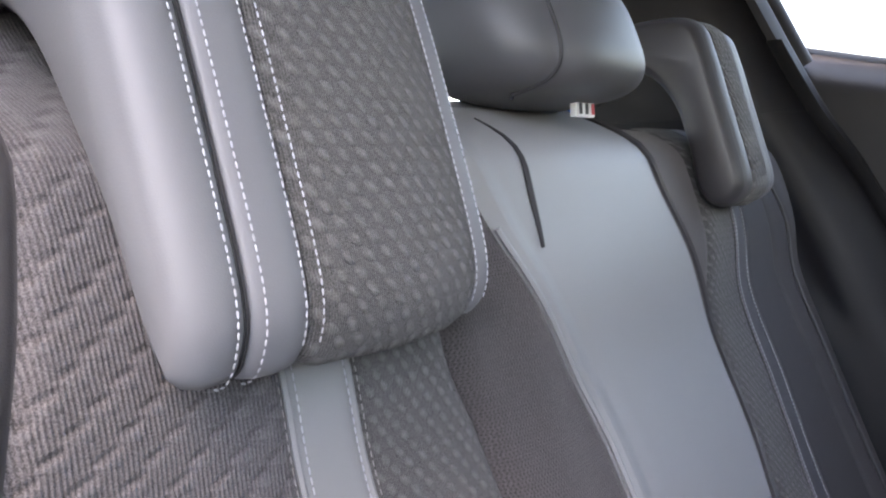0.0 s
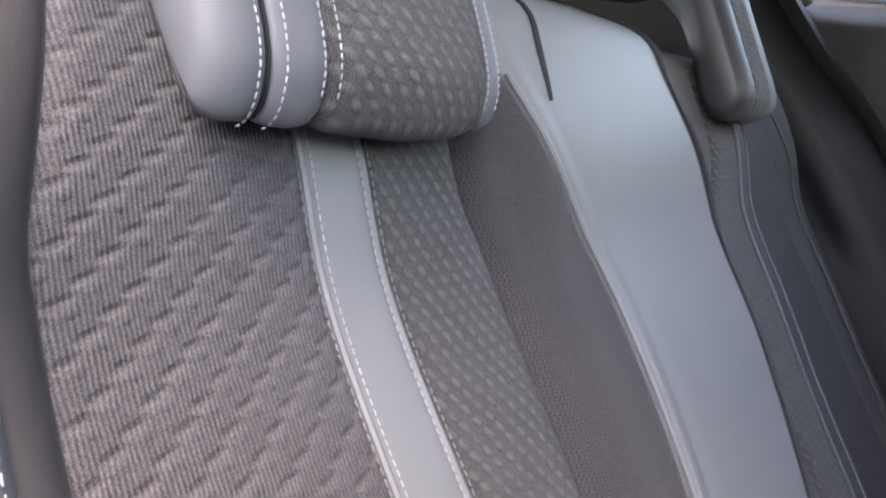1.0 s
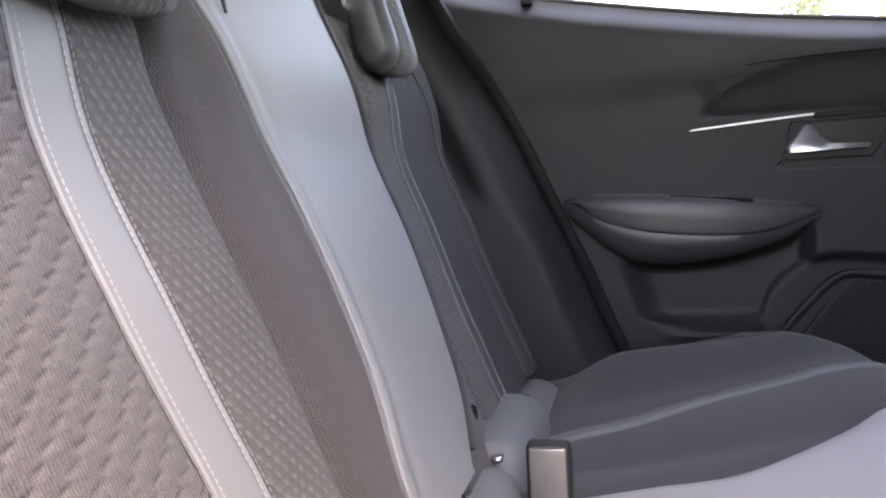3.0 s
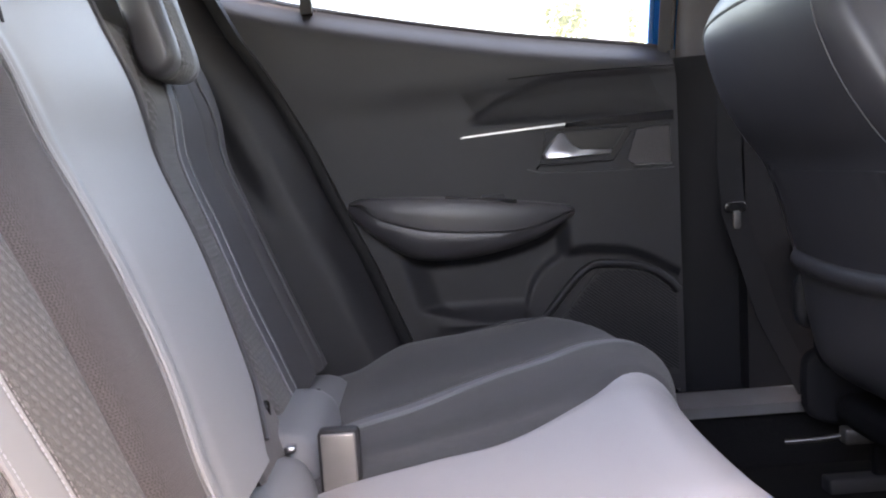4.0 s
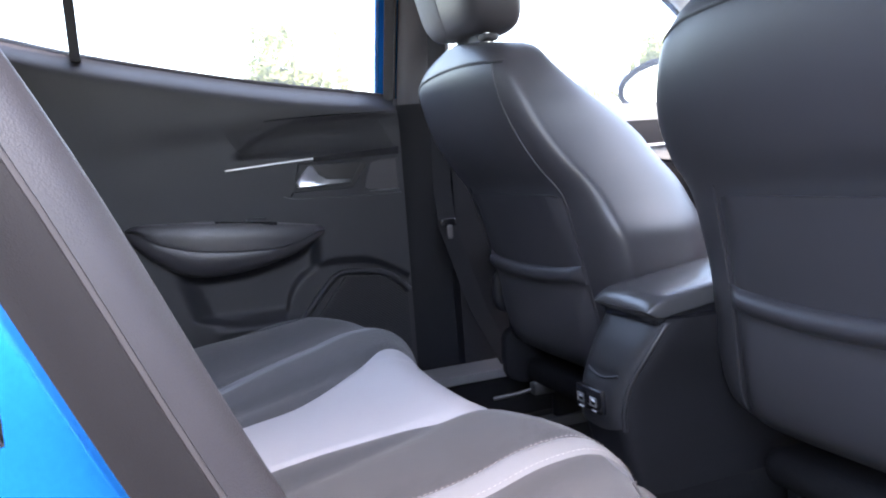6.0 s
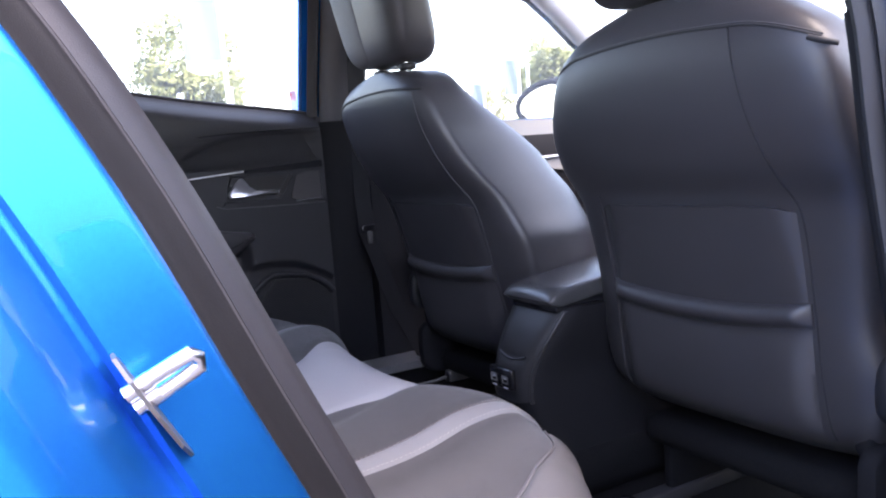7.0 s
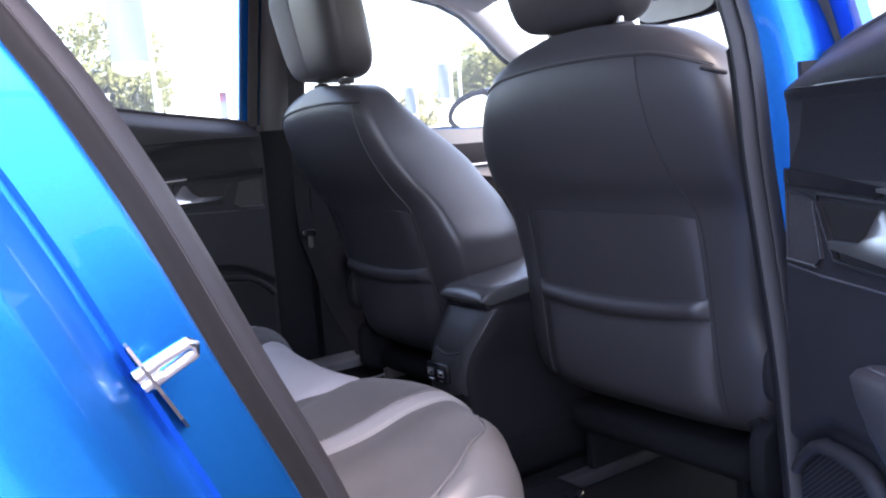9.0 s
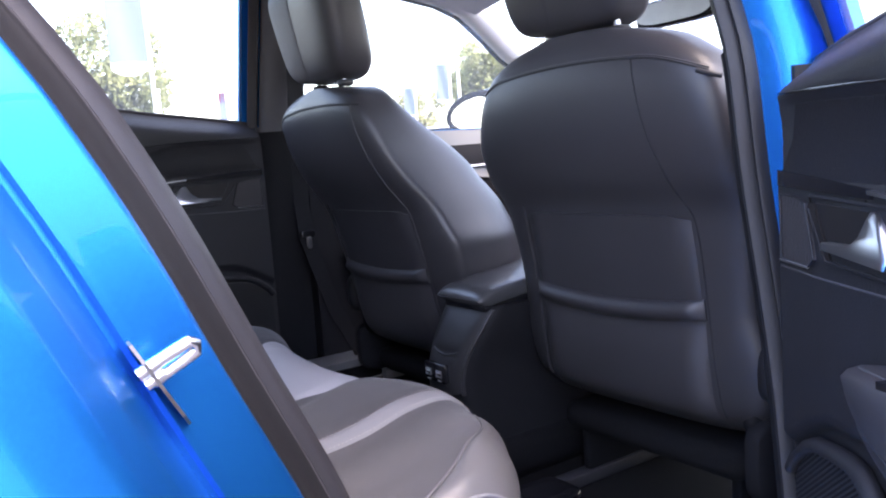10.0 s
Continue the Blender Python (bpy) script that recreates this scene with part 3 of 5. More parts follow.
def rear_door(s, m, label):
    door = local_thing("rear_door", m, label, "car door", "rear doors")
    def at(d, z, o):
        """d: back from the front edge, o: outwards from the trim's plane."""
        return Vector((0.62 - d - HX, s * (0.69 + o - HY), z))

    def relief(d, z):
        b, w = BELT(d), SWOOSH(d)
        o = 0.050 * sm(b - 0.056, b + 0.004, z) ** 1.7
        o += -0.009 * sm(w - 0.042, w + 0.020, z) * (1 - sm(0.45, 0.72, d) * 0.7)
        # panel insert ahead of the bright strip
        o += 0.006 * sm(INSERT(z) + 0.008, INSERT(z) - 0.008, d) * sm(0.884, 0.892, z) * (1 - sm(w - 0.014, w - 0.002, z))
        # arched loudspeaker recess and the map pocket with its slanting mouth
        arch = sm(-0.009, 0.012, ARCH(d) - z) * (1 - sm(0.290, 0.314, d))
        o += 0.016 * arch
        left = lerp(0.485, 0.511, (z - 0.56) / 0.086) - 0.06 * (1 - sm(0.53, 0.565, z)) ** 2
        pd = (1 - sm(left - 0.034, left + 0.022, d)) * sm(0.518, 0.562, z) * (1 - sm(MOUTH(d) - 0.020, MOUTH(d) + 0.006, z)) * sm(0.208, 0.240, d)
        o += 0.028 * pd * (1 - arch)
        o += -0.005 * math.exp(-((z - 0.522) / 0.008) ** 2) * sm(0.29, 0.31, d) * (1 - sm(0.43, 0.47, d))
        return o

    def fn(u, v):
        z0 = 0.37
        d = 0.012 + u * 0.85
        z = lerp(z0, BELT(min(d, 0.85)), v)
        d = 0.012 + u * (min(door_end(z), 0.85) - 0.012)
        z = lerp(z0, BELT(d), v)
        return at(d, z, relief(d, z))
    mk("door_panel", sheet(fn, 150, 160, (0, s * 0.03, 0)), PLASTIC, door, "dark grained plastic door panel with a map pocket")
    arc = [(0.275, 0.515), (0.226, 0.573), (0.205, 0.596), (0.190, 0.609), (0.176, 0.617), (0.160, 0.620), (0.120, 0.617), (0.082, 0.611), (0.055, 0.598), (0.030, 0.578), (0.016, 0.56)]
    mk("speaker_surround", tube([at(a, b, 0.006) for a, b in arc], 0.010, 10, flat=0.7), PLASTIC, door)
    gr = [(0.016, 0.40), (0.016, 0.565), (0.069, 0.600), (0.160, 0.609), (0.196, 0.568), (0.245, 0.505), (0.25, 0.40)]
    mk("speaker_grille", prism(gr, lambda a, b, k: at(a, b, 0.010 + 0.006 * k), 1), RUBBER, door, "black ribbed loudspeaker grille")
    slats = []
    for k in range(48):
        run = [(a, 0.36 + 0.0062 * k + 0.75 * a) for a in [0.018 + 0.232 * q / 40 for q in range(41)]]
        top = lambda a: knots((0.0, 0.56), (0.069, 0.597), (0.150, 0.607), (0.160, 0.605), (0.196, 0.564), (0.245, 0.502))(a)
        run = [(a, b) for a, b in run if 0.41 < b < top(a)]
        if len(run) > 3:
            slats.append(tube([at(run[0][0], run[0][1], 0.0095), at(run[-1][0], run[-1][1], 0.0095)], 0.0013, 5))
    tagged(mk("grille_ribs", join(*slats), PLASTIC_BK, door), kind="stuff")
    ribs = []
    for k in range(92):
        d0 = 0.05 + k * 0.0043
        zt = SWOOSH(d0) - 0.014
        a1, a2 = (d0 - 0.028, 0.884), (d0 + 0.010, zt)
        if a1[0] < 0.018 or a2[0] > 0.40 or (a1[0] > 0.30 and zt < 0.915):
            continue
        ribs.append(tube([at(a1[0], a1[1], relief(a1[0], a1[1]) - 0.0002), at((a1[0] + a2[0]) / 2, (a1[1] + a2[1]) / 2, relief((a1[0] + a2[0]) / 2, (a1[1] + a2[1]) / 2) - 0.0004), at(a2[0], a2[1], relief(*a2) - 0.0002)], 0.0010, 5))
    tagged(mk("insert_ribs", join(*ribs), PLASTIC, door), kind="stuff")
    # armrest: a slim crescent pad over a body that tapers into the panel
    pad_rings, base_rings = [], []
    for k in range(41):
        d = lerp(0.612, 0.208, k / 40)
        end = min(1.0, max(0.0, math.sin(math.pi * (0.02 + 0.96 * k / 40)))) ** 0.40
        w = 0.056 * (0.12 + 0.88 * end)
        zt, zs, zl = ARM_TOP(d), ARM_SEAM(d), ARM_LOW(d)
        zs = min(zs, zt - 0.003)
        zl = min(zl, zs - 0.003)
        f = min(0.007, (zt - zs) * 0.45)
        pad_rings.append([at(d, z, o) for z, o in ((zt - 0.002, 0.014), (zt, -0.004), (zt + 0.001, -w * 0.45), (zt, -w + 0.012), (zt - f * 0.3, -w + 0.004), (zt - f, -w), (lerp(zt, zs, 0.6), -w - 0.002), (zs + 0.002, -w - 0.0005), (zs + 0.0008, -w + 0.003), (zs + 0.0008, 0.014))])
        h = zs - zl
        base_rings.append([at(d, z, o) for z, o in ((zs, 0.014), (zs, -w + 0.004), (zs - h * 0.08, -w + 0.0015), (zs - h * 0.35, -w + 0.003), (zs - h * 0.65, -w * 0.86), (zs - h * 0.88, -w * 0.66), (zl, -w * 0.40), (zl + h * 0.05, -w * 0.12), (zl + h * 0.15, 0.014))])
    mk("armrest", loft(pad_rings), LEATHER_DARK, door, "padded black armrest")
    mk("armrest_base", loft(base_rings), LEATHER_DARK, door)
    mk("armrest_seam", tube([r[8] + Vector((0, -s * 0.002, -0.0004)) for r in pad_rings[2:-2]], 0.0013, 6), RUBBER, door)
    # pale line that paints the highlight along the pad's welt
    mk("armrest_glint", tube([r[3] + Vector((0, 0, 0.0004)) for r in pad_rings[3:-3]], 0.0011, 6), LEATHER_MID, door)
    mk("switch_plate", sheet(lambda u, v: at(lerp(0.44, 0.315, u), lerp(0.7625, 0.7495, u), lerp(-0.050, -0.018, v)), 6, 3, (0, 0, -0.006)), GLOSS, door, "gloss black window switch plate")
    mk("window_switch", slab(*sorted((at(0.375, 0, 0).x, at(0.335, 0, 0).x)), *sorted((at(0, 0, -0.046).y, at(0, 0, -0.028).y)), 0.750, 0.7605, 0.002), PLASTIC, door)
    # bright strip, running on as a dark groove
    mk("bright_strip", prism([(0.405, 0.8625), (0.30, 0.8700), (0.215, 0.8755), (0.215, 0.8788), (0.30, 0.8730), (0.400, 0.8652)], lambda a, b, k: at(a, b, -0.006 + 0.006 * k), 1), CHROME, door, "bright chrome trim strip")
    mk("groove", prism([(0.215, 0.871), (0.1, 0.873), (0.018, 0.875), (0.018, 0.891), (0.1, 0.887), (0.215, 0.8795)], lambda a, b, k: at(a, b, -0.003 + 0.004 * k), 1), GLOSS, door, "gloss black trim strip")
    mk("control_plate", prism([(0.018, 0.790), (0.018, 0.8725), (0.10, 0.8715), (0.215, 0.8695), (0.272, 0.866), (0.285, 0.80), (0.262, 0.794), (0.10, 0.789)], lambda a, b, k: at(a, b, 0.0005 + 0.004 * k), 1), PLASTIC_BK, door, "black plate round the door handle")
    mk("plate_edge", tube([at(0.018, 0.7885, -0.0002), at(0.10, 0.788, -0.0002), at(0.262, 0.793, -0.0002), at(0.286, 0.80, -0.0002)], 0.0012, 6), PLASTIC_LT, door)
    # handle in its bezel
    bez = [(0.264, 0.806), (0.249, 0.866), (0.100, 0.868), (0.096, 0.855), (0.132, 0.808)]
    mk("handle_recess", prism(bez, lambda a, b, k: at(a, b, -0.002 + 0.006 * k), 1), PLASTIC, door, "dark recess behind the handle")
    mk("handle_bezel", tube([at(a, b, -0.003) for a, b in bez], 0.002, 8, closed=True), PLASTIC, door)
    mk("bezel_bar", prism([(0.096, 0.860), (0.107, 0.862), (0.124, 0.836), (0.142, 0.811), (0.132, 0.807), (0.112, 0.834)], lambda a, b, k: at(a, b, -0.004 + 0.003 * k), 1), RECESS, door, "dark slanting edge of the handle recess")
    mk("recess_plate", prism([(0.236, 0.832), (0.226, 0.860), (0.112, 0.862), (0.134, 0.830)], lambda a, b, k: at(a, b, -0.004 + 0.004 * k), 1), RECESS, door, "satin plate behind the handle")
    blade = [(0.134, 0.827), (0.190, 0.830), (0.206, 0.841), (0.219, 0.861), (0.227, 0.861), (0.243, 0.846), (0.258, 0.826), (0.254, 0.817), (0.20, 0.818), (0.136, 0.820)]
    ctr = Vector((0.205, 0.826, 0))
    rise = lambda a, b: 0.006 + 0.007 * sm(0.864, 0.810, b) + 0.003 * sm(0.18, 0.25, a)
    layers = [[at(a, b, 0.0) for a, b in blade], [at(a, b, 0.003 - rise(a, b)) for a, b in blade], [at(lerp(ctr.x, a, 0.93), lerp(ctr.y, b, 0.84), -rise(a, b)) for a, b in blade]]
    mk("door_handle", loft(layers), CHROME, door, "satin chrome pull handle")
    mk("crease_line", tube([at(d, SWOOSH(d) - 0.002, relief(d, SWOOSH(d) - 0.002) - 0.0002) for d in [0.014 + 0.30 * k / 30 for k in range(31)]], 0.0011, 6), GLOSS, door)
    mk("panel_joint", tube([at(0.202, 0.869, relief(0.202, 0.869) - 0.0003), at(0.270, 0.800, relief(0.27, 0.80) - 0.0003)], 0.0012, 6), GLOSS, door)
    tw = [(0.104, 0.806), (0.086, 0.860), (0.060, 0.866), (0.024, 0.866), (0.024, 0.797), (0.092, 0.798)]
    mk("tweeter_grille", prism(tw, lambda a, b, k: at(a, b, -0.002 + 0.006 * k), 1), MESH, door, "black mesh tweeter grille")
    mk("tweeter_rim", tube([at(a, b, -0.003) for a, b in tw], 0.0014, 8, closed=True), PLASTIC, door)
    mk("tweeter_lip", tube([at(0.024, 0.796, -0.0035), at(0.092, 0.797, -0.0035)], 0.0016, 8), DULL, door, "bright lower lip of the tweeter")
    # outer skin and window frame
    mk("outer_skin", sheet(lambda u, v: (lambda z: at(lerp(0.0, min(door_end(z) + 0.05, 0.9), u), z, 0.155 - max(0, z - 0.95) * 0.3 + 0.012 * math.sin(math.pi * v)))(lerp(0.32, BELT(0.8 * u), v)), 30, 24, (0, -s * 0.015, 0)), BLUE, door, "glossy blue outer skin")
    mk("front_edge", sheet(lambda u, v: (lambda z: at(0.003, z, lerp(0.02, 0.15, u) - max(0, z - 0.95) * 0.3 * u))(lerp(0.36, 1.0, v)), 4, 12, (-0.01, 0, 0)), PLASTIC, door)
    def lean(z):
        return -max(0, z - 1.0) * 0.30
    mk("front_frame", sheet(lambda u, v: (lambda z: at(lerp(-0.030, -0.014, u), z, 0.06 + 0.02 * u + lean(z)))(lerp(1.0, 1.40, v)), 4, 10, (0, s * 0.03, 0)), PLASTIC, door)
    mk("front_frame_skin", sheet(lambda u, v: (lambda z: at(lerp(-0.022, 0.038, u), z, 0.080 + lean(z)))(lerp(0.98, 1.40, v)), 4, 10, (0, s * 0.012, 0)), BLUE, door, "blue painted window frame")
    mk("window_divider", sheet(lambda u, v: (lambda z: at(lerp(0.655, 0.675, u), z, 0.05 + lean(z)))(lerp(1.10, 1.38, v)), 3, 8, (0, s * 0.03, 0)), RUBBER, door, "black window divider bar")
    fr = [at(door_end(lerp(1.13, 1.37, k / 8)) - 0.006, lerp(1.13, 1.37, k / 8), 0.045 + lean(lerp(1.13, 1.37, k / 8))) for k in range(9)]
    mk("rear_frame", tube(fr, 0.014, 10), PLASTIC, door)
    top = [at(lerp(0.02, 0.88, k / 10), 1.375 + 0.02 * math.sin(math.pi * k / 10), 0.05 + lean(1.38)) for k in range(11)]
    mk("top_frame", tube(top, 0.022, 8), PLASTIC, door)
    mk("belt_seal", tube([at(0.85 * k / 14, BELT(0.85 * k / 14) + 0.004, 0.052) for k in range(15)], 0.006, 8), RUBBER, door)
    pane = mk("window_pane", sheet(lambda u, v: (lambda d: (lambda z: at(d, z, 0.075 + lean(z)))(lerp(BELT(d), 1.38, v)))(lerp(0.03, 0.84, u)), 8, 6, (0, s * 0.004, 0)), GLASS, door)
    pane.visible_shadow = False
    return door


rear_door(1, Matrix.Translation((HX, HY, 0)), "closed rear door with dark plastic trim and chrome handle")
rear_door(-1, Matrix.Translation((HX, -HY, -0.04)) @ Matrix.Rotation(radians(OPEN), 4, "Z"), "wide open rear door with dark plastic trim and chrome handle")


# ---- front doors ----
for s in (-1, 1):
    fd = thing("front_door", (1.1, s * 0.74, 0.35), "closed front door with a dark trim panel", "car door", "front doors")
    FB = knots((0.72, 0.985), (1.1, 0.965), (1.55, 0.955), (1.9, 0.945))
    mk("door_panel", sheet(lambda u, v: (lambda x, v2: Vector((x, s * (0.70 + 0.03 * sm(0.88, 1.0, v2)), lerp(0.36, FB(x), v2))))(lerp(0.735, 1.9, u), v), 24, 20, (0, s * 0.04, 0)), PLASTIC_BK, fd)
    # paler sheet over the dark panel paints the daylight falling on it
    mk("upper_panel", sheet(lambda u, v: (lambda x: Vector((x, s * (0.694 + 0.026 * v), lerp(0.80 + 0.05 * sm(1.5, 1.0, x), FB(x) + 0.002, v))))(lerp(1.0, 1.85, u)), 16, 8, (0, s * 0.01, 0)), PANEL_LIT, fd, "upper door panel, paled to stand for windscreen light")
    mk("trim_strip", tube([(lerp(1.05, 1.6, k / 8), s * 0.697, 0.845 + 0.01 * k / 8) for k in range(9)], 0.006, 8), CHROME, fd, "bright trim strip")
    mk("outer_skin", sheet(lambda u, v: Vector((lerp(0.73, 2.0, u), s * (0.84 + 0.015 * math.sin(3.1 * v)), lerp(0.32, 0.97, v))), 10, 8, (0, -s * 0.012, 0)), BLUE, fd)
    mk("armrest", blob((1.12, s * 0.67, 0.66), (0.26, 0.05, 0.03), 0.5, 0.4), PLASTIC_LT, fd)
    pane = mk("window_pane", sheet(lambda u, v: Vector((lerp(0.74, lerp(1.85, 1.1, v), u), s * (0.745 - 0.10 * v), lerp(0.96, 1.37, v))), 6, 6, (0, s * 0.004, 0)), GLASS, fd)
    pane.visible_shadow = False
    mir = mk("mirror_housing", blob((1.50, s * 0.925, 1.015), (0.055, 0.134, 0.072), 0.55, 0.6, bend=lambda p: Vector((p.x if p.x > -0.03 else -0.03 + 0.2 * (p.x + 0.03), p.y, p.z * (1 - 0.34 * p.y * s / 0.134)))), GLOSS, fd, "black door mirror housing")
    mk("mirror_rim", tube([Vector((1.464, s * 0.925 + 0.128 * math.copysign(abs(math.cos(a)) ** 0.85, math.cos(a)), 1.015 + 0.066 * math.copysign(abs(math.sin(a)) ** 0.85, math.sin(a)) * (1 - 0.34 * math.cos(a) * s))) for a in [2 * math.pi * k / 36 for k in range(36)]], 0.011, 8, closed=True), PLASTIC_BK, mir)
    mk("mirror_glass", prism([(0.121 * math.copysign(abs(math.cos(a)) ** 0.85, math.cos(a)), 0.060 * math.copysign(abs(math.sin(a)) ** 0.85, math.sin(a)) * (1 - 0.34 * math.cos(a) * s)) for a in [2 * math.pi * k / 36 for k in range(36)]], lambda a, b, k: Vector((1.462 + 0.004 * k, s * 0.925 + a, 1.015 + b)), 1), shader("mirror_silver_" + "lr"[s > 0], (0.85, 0.86, 0.87), 0.02, metal=1.0, var=0.0), mir)
    mk("mirror_foot", tube([(1.52, s * 0.75, 0.965), (1.52, s * 0.86, 0.975)], 0.022, 8), GLOSS, mir)

# ---- interior mirror ----
mirror = thing("interior_mirror", (1.42, 0, 1.19), "black interior mirror hanging under the windscreen", "mirror")
mk("housing", blob((1.415, 0.0, 1.195), (0.020, 0.125, 0.034), 0.5, 0.5, 32, 14), GLOSS, mirror)
mk("mirror_glass", prism([(0.112 * math.copysign(abs(math.cos(a)) ** 0.5, math.cos(a)), 0.026 * math.copysign(abs(math.sin(a)) ** 0.85, math.sin(a))) for a in [2 * math.pi * k / 32 for k in range(32)]], lambda a, b, k: Vector((1.3935 + 0.003 * k, a, 1.195 + b)), 1), DULL, mirror, "dim mirror glass")
mk("stalk", tube([(1.425, 0, 1.20), (1.44, 0, 1.26), (1.435, 0, 1.315)], 0.012, 8), GLOSS, mirror)

# ---- dashboard ----
dash = thing("dashboard", (1.4, 0, 0.4), "grey and black dashboard under the windscreen", "dashboard")
mk("top_pad", sheet(lambda u, v: Vector((lerp(1.44, 2.05, u), lerp(-0.69, 0.69, v), 0.915 + 0.03 * math.sin(math.pi * u) - 0.02 * (1 - sm(0, 0.15, u)))), 14, 20, (0, 0, -0.05)), PLASTIC_LT, dash)
mk("fascia", sheet(lambda u, v: Vector((lerp(1.43, 1.58, v * v), lerp(-0.69, 0.69, u), lerp(0.90, 0.50, v))), 20, 10, (0.03, 0, 0)), PLASTIC, dash)
mk("silver_band", sheet(lambda u, v: Vector((1.425, lerp(-0.66, 0.66, u), lerp(0.835, 0.86, v))), 16, 3, (0.01, 0, 0)), SILL, dash, "pale satin trim band")
mk("air_vent", slab(1.415, 1.435, 0.46, 0.64, 0.79, 0.83, 0.004), GLOSS, dash)

# ---- rear seat ----
BACK_X = knots((0.44, -0.004), (0.513, -0.030), (0.65, -0.084), (0.75, -0.122), (0.847, -0.158), (0.92, -0.166), (0.98, -0.182), (1.03, -0.200), (1.06, -0.225), (1.10, -0.262))
Y_A = knots((0.55, -0.495), (0.78, -0.490), (0.853, -0.486), (0.883, -0.486), (0.915, -0.478), (0.95, -0.468), (1.03, -0.45))
Y_B = knots((0.55, -0.343), (0.66, -0.346), (0.71, -0.353), (0.75, -0.358), (0.85, -0.3632), (0.89, -0.3665), (0.95, -0.370), (1.03, -0.371))
Y_C = knots((0.55, -0.302), (0.645, -0.304), (0.70, -0.311), (0.76, -0.317), (0.85, -0.3242), (0.89, -0.3285), (0.95, -0.334), (1.03, -0.335))
Y_D = knots((0.55, -0.214), (0.62, -0.214), (0.70, -0.213), (0.78, -0.219), (0.85, -0.227), (0.89, -0.244), (0.92, -0.249), (1.03, -0.25))
Y_E = knots((0.55, -0.157), (0.594, -0.149), (0.65, -0.128), (0.70, -0.120), (0.76, -0.119), (0.82, -0.123), (0.87, -0.142), (0.92, -0.172), (0.963, -0.194), (1.03, -0.21))
Y_F = knots((0.55, 0.0), (0.60, 0.060), (0.63, 0.080), (0.70, 0.108), (0.78, 0.125), (0.86, 0.115), (0.92, 0.085), (0.98, 0.055), (1.045, 0.05))
Y_G = lambda z: Y_F(z) + 0.007
OUT = lambda z: -0.60 + 0.05 * sm(0.9, 1.03, z)


def back_raise(y):
    """How far the padding stands out across the seat (y of the right seat; the left mirrors it)."""
    a = abs(y)
    o = 0.012 * (1 - sm(0.10, 0.22, a)) + 0.004 * math.cos(min(a, 0.15) / 0.15 * math.pi / 2)
    o += (0.028 if y < 0 else 0.010) * sm(0.475, 0.54, a) - 0.05 * sm(0.56, 0.625, a)
    o += 0.005 * math.exp(-((a - 0.175) / 0.030) ** 2) if y < 0 else 0
    return o


def back_at(y, z, lift=0.0):
    top = 0.05 * sm(0.985, 1.05, z) ** 2
    lift += 0.0022 * math.exp(-((y - Y_E(z) - 0.012) / 0.006) ** 2) - 0.0016 * math.exp(-((y - Y_E(z) - 0.026) / 0.007) ** 2) - 0.006 * math.exp(-((abs(y) + Y_D(z)) / 0.010) ** 2)
    return Vector((BACK_X(z) + back_raise(y) - 0.022 * sm(Y_F(z) + 0.001, Y_F(z) + 0.006, y) - top + lift, y, z))


def pad(name, yl, yr, z0, z1, mat, parent, s=1, nu=14, nv=60, label="", depth=0.03, soft=0.0035):
    """An upholstery panel between two seams of the backrest; its edges sink into the seams."""
    def fn(u, v):
        z = lerp(z0, z1, v)
        a, b = yl(z), yr(z)
        y = lerp(a, b, u)
        e = min(y - a, b - y)
        return back_at(s * y, z, -soft * math.exp(-(e / 0.004) ** 2))
    uu = sorted({0, 0.004 / 0.1, 0.01 / 0.1} | {i / nu for i in range(nu + 1)} | {1 - 0.04, 1 - 0.1, 1})
    def remap(u, v):
        k = u * (len(uu) - 1)
        i = min(int(k), len(uu) - 2)
        return fn(lerp(uu[i], uu[i + 1], k - i), v)
    return mk(name, sheet(remap, len(uu) - 1, nv, (-depth, 0, -0.008)), mat, parent, label)


def seam_line(yf, z0, z1, off, s=1, n=60, lift=0.0008):
    return [back_at(s * (yf(lerp(z0, z1, k / n)) + off), lerp(z0, z1, k / n), lift) for k in range(n + 1)]


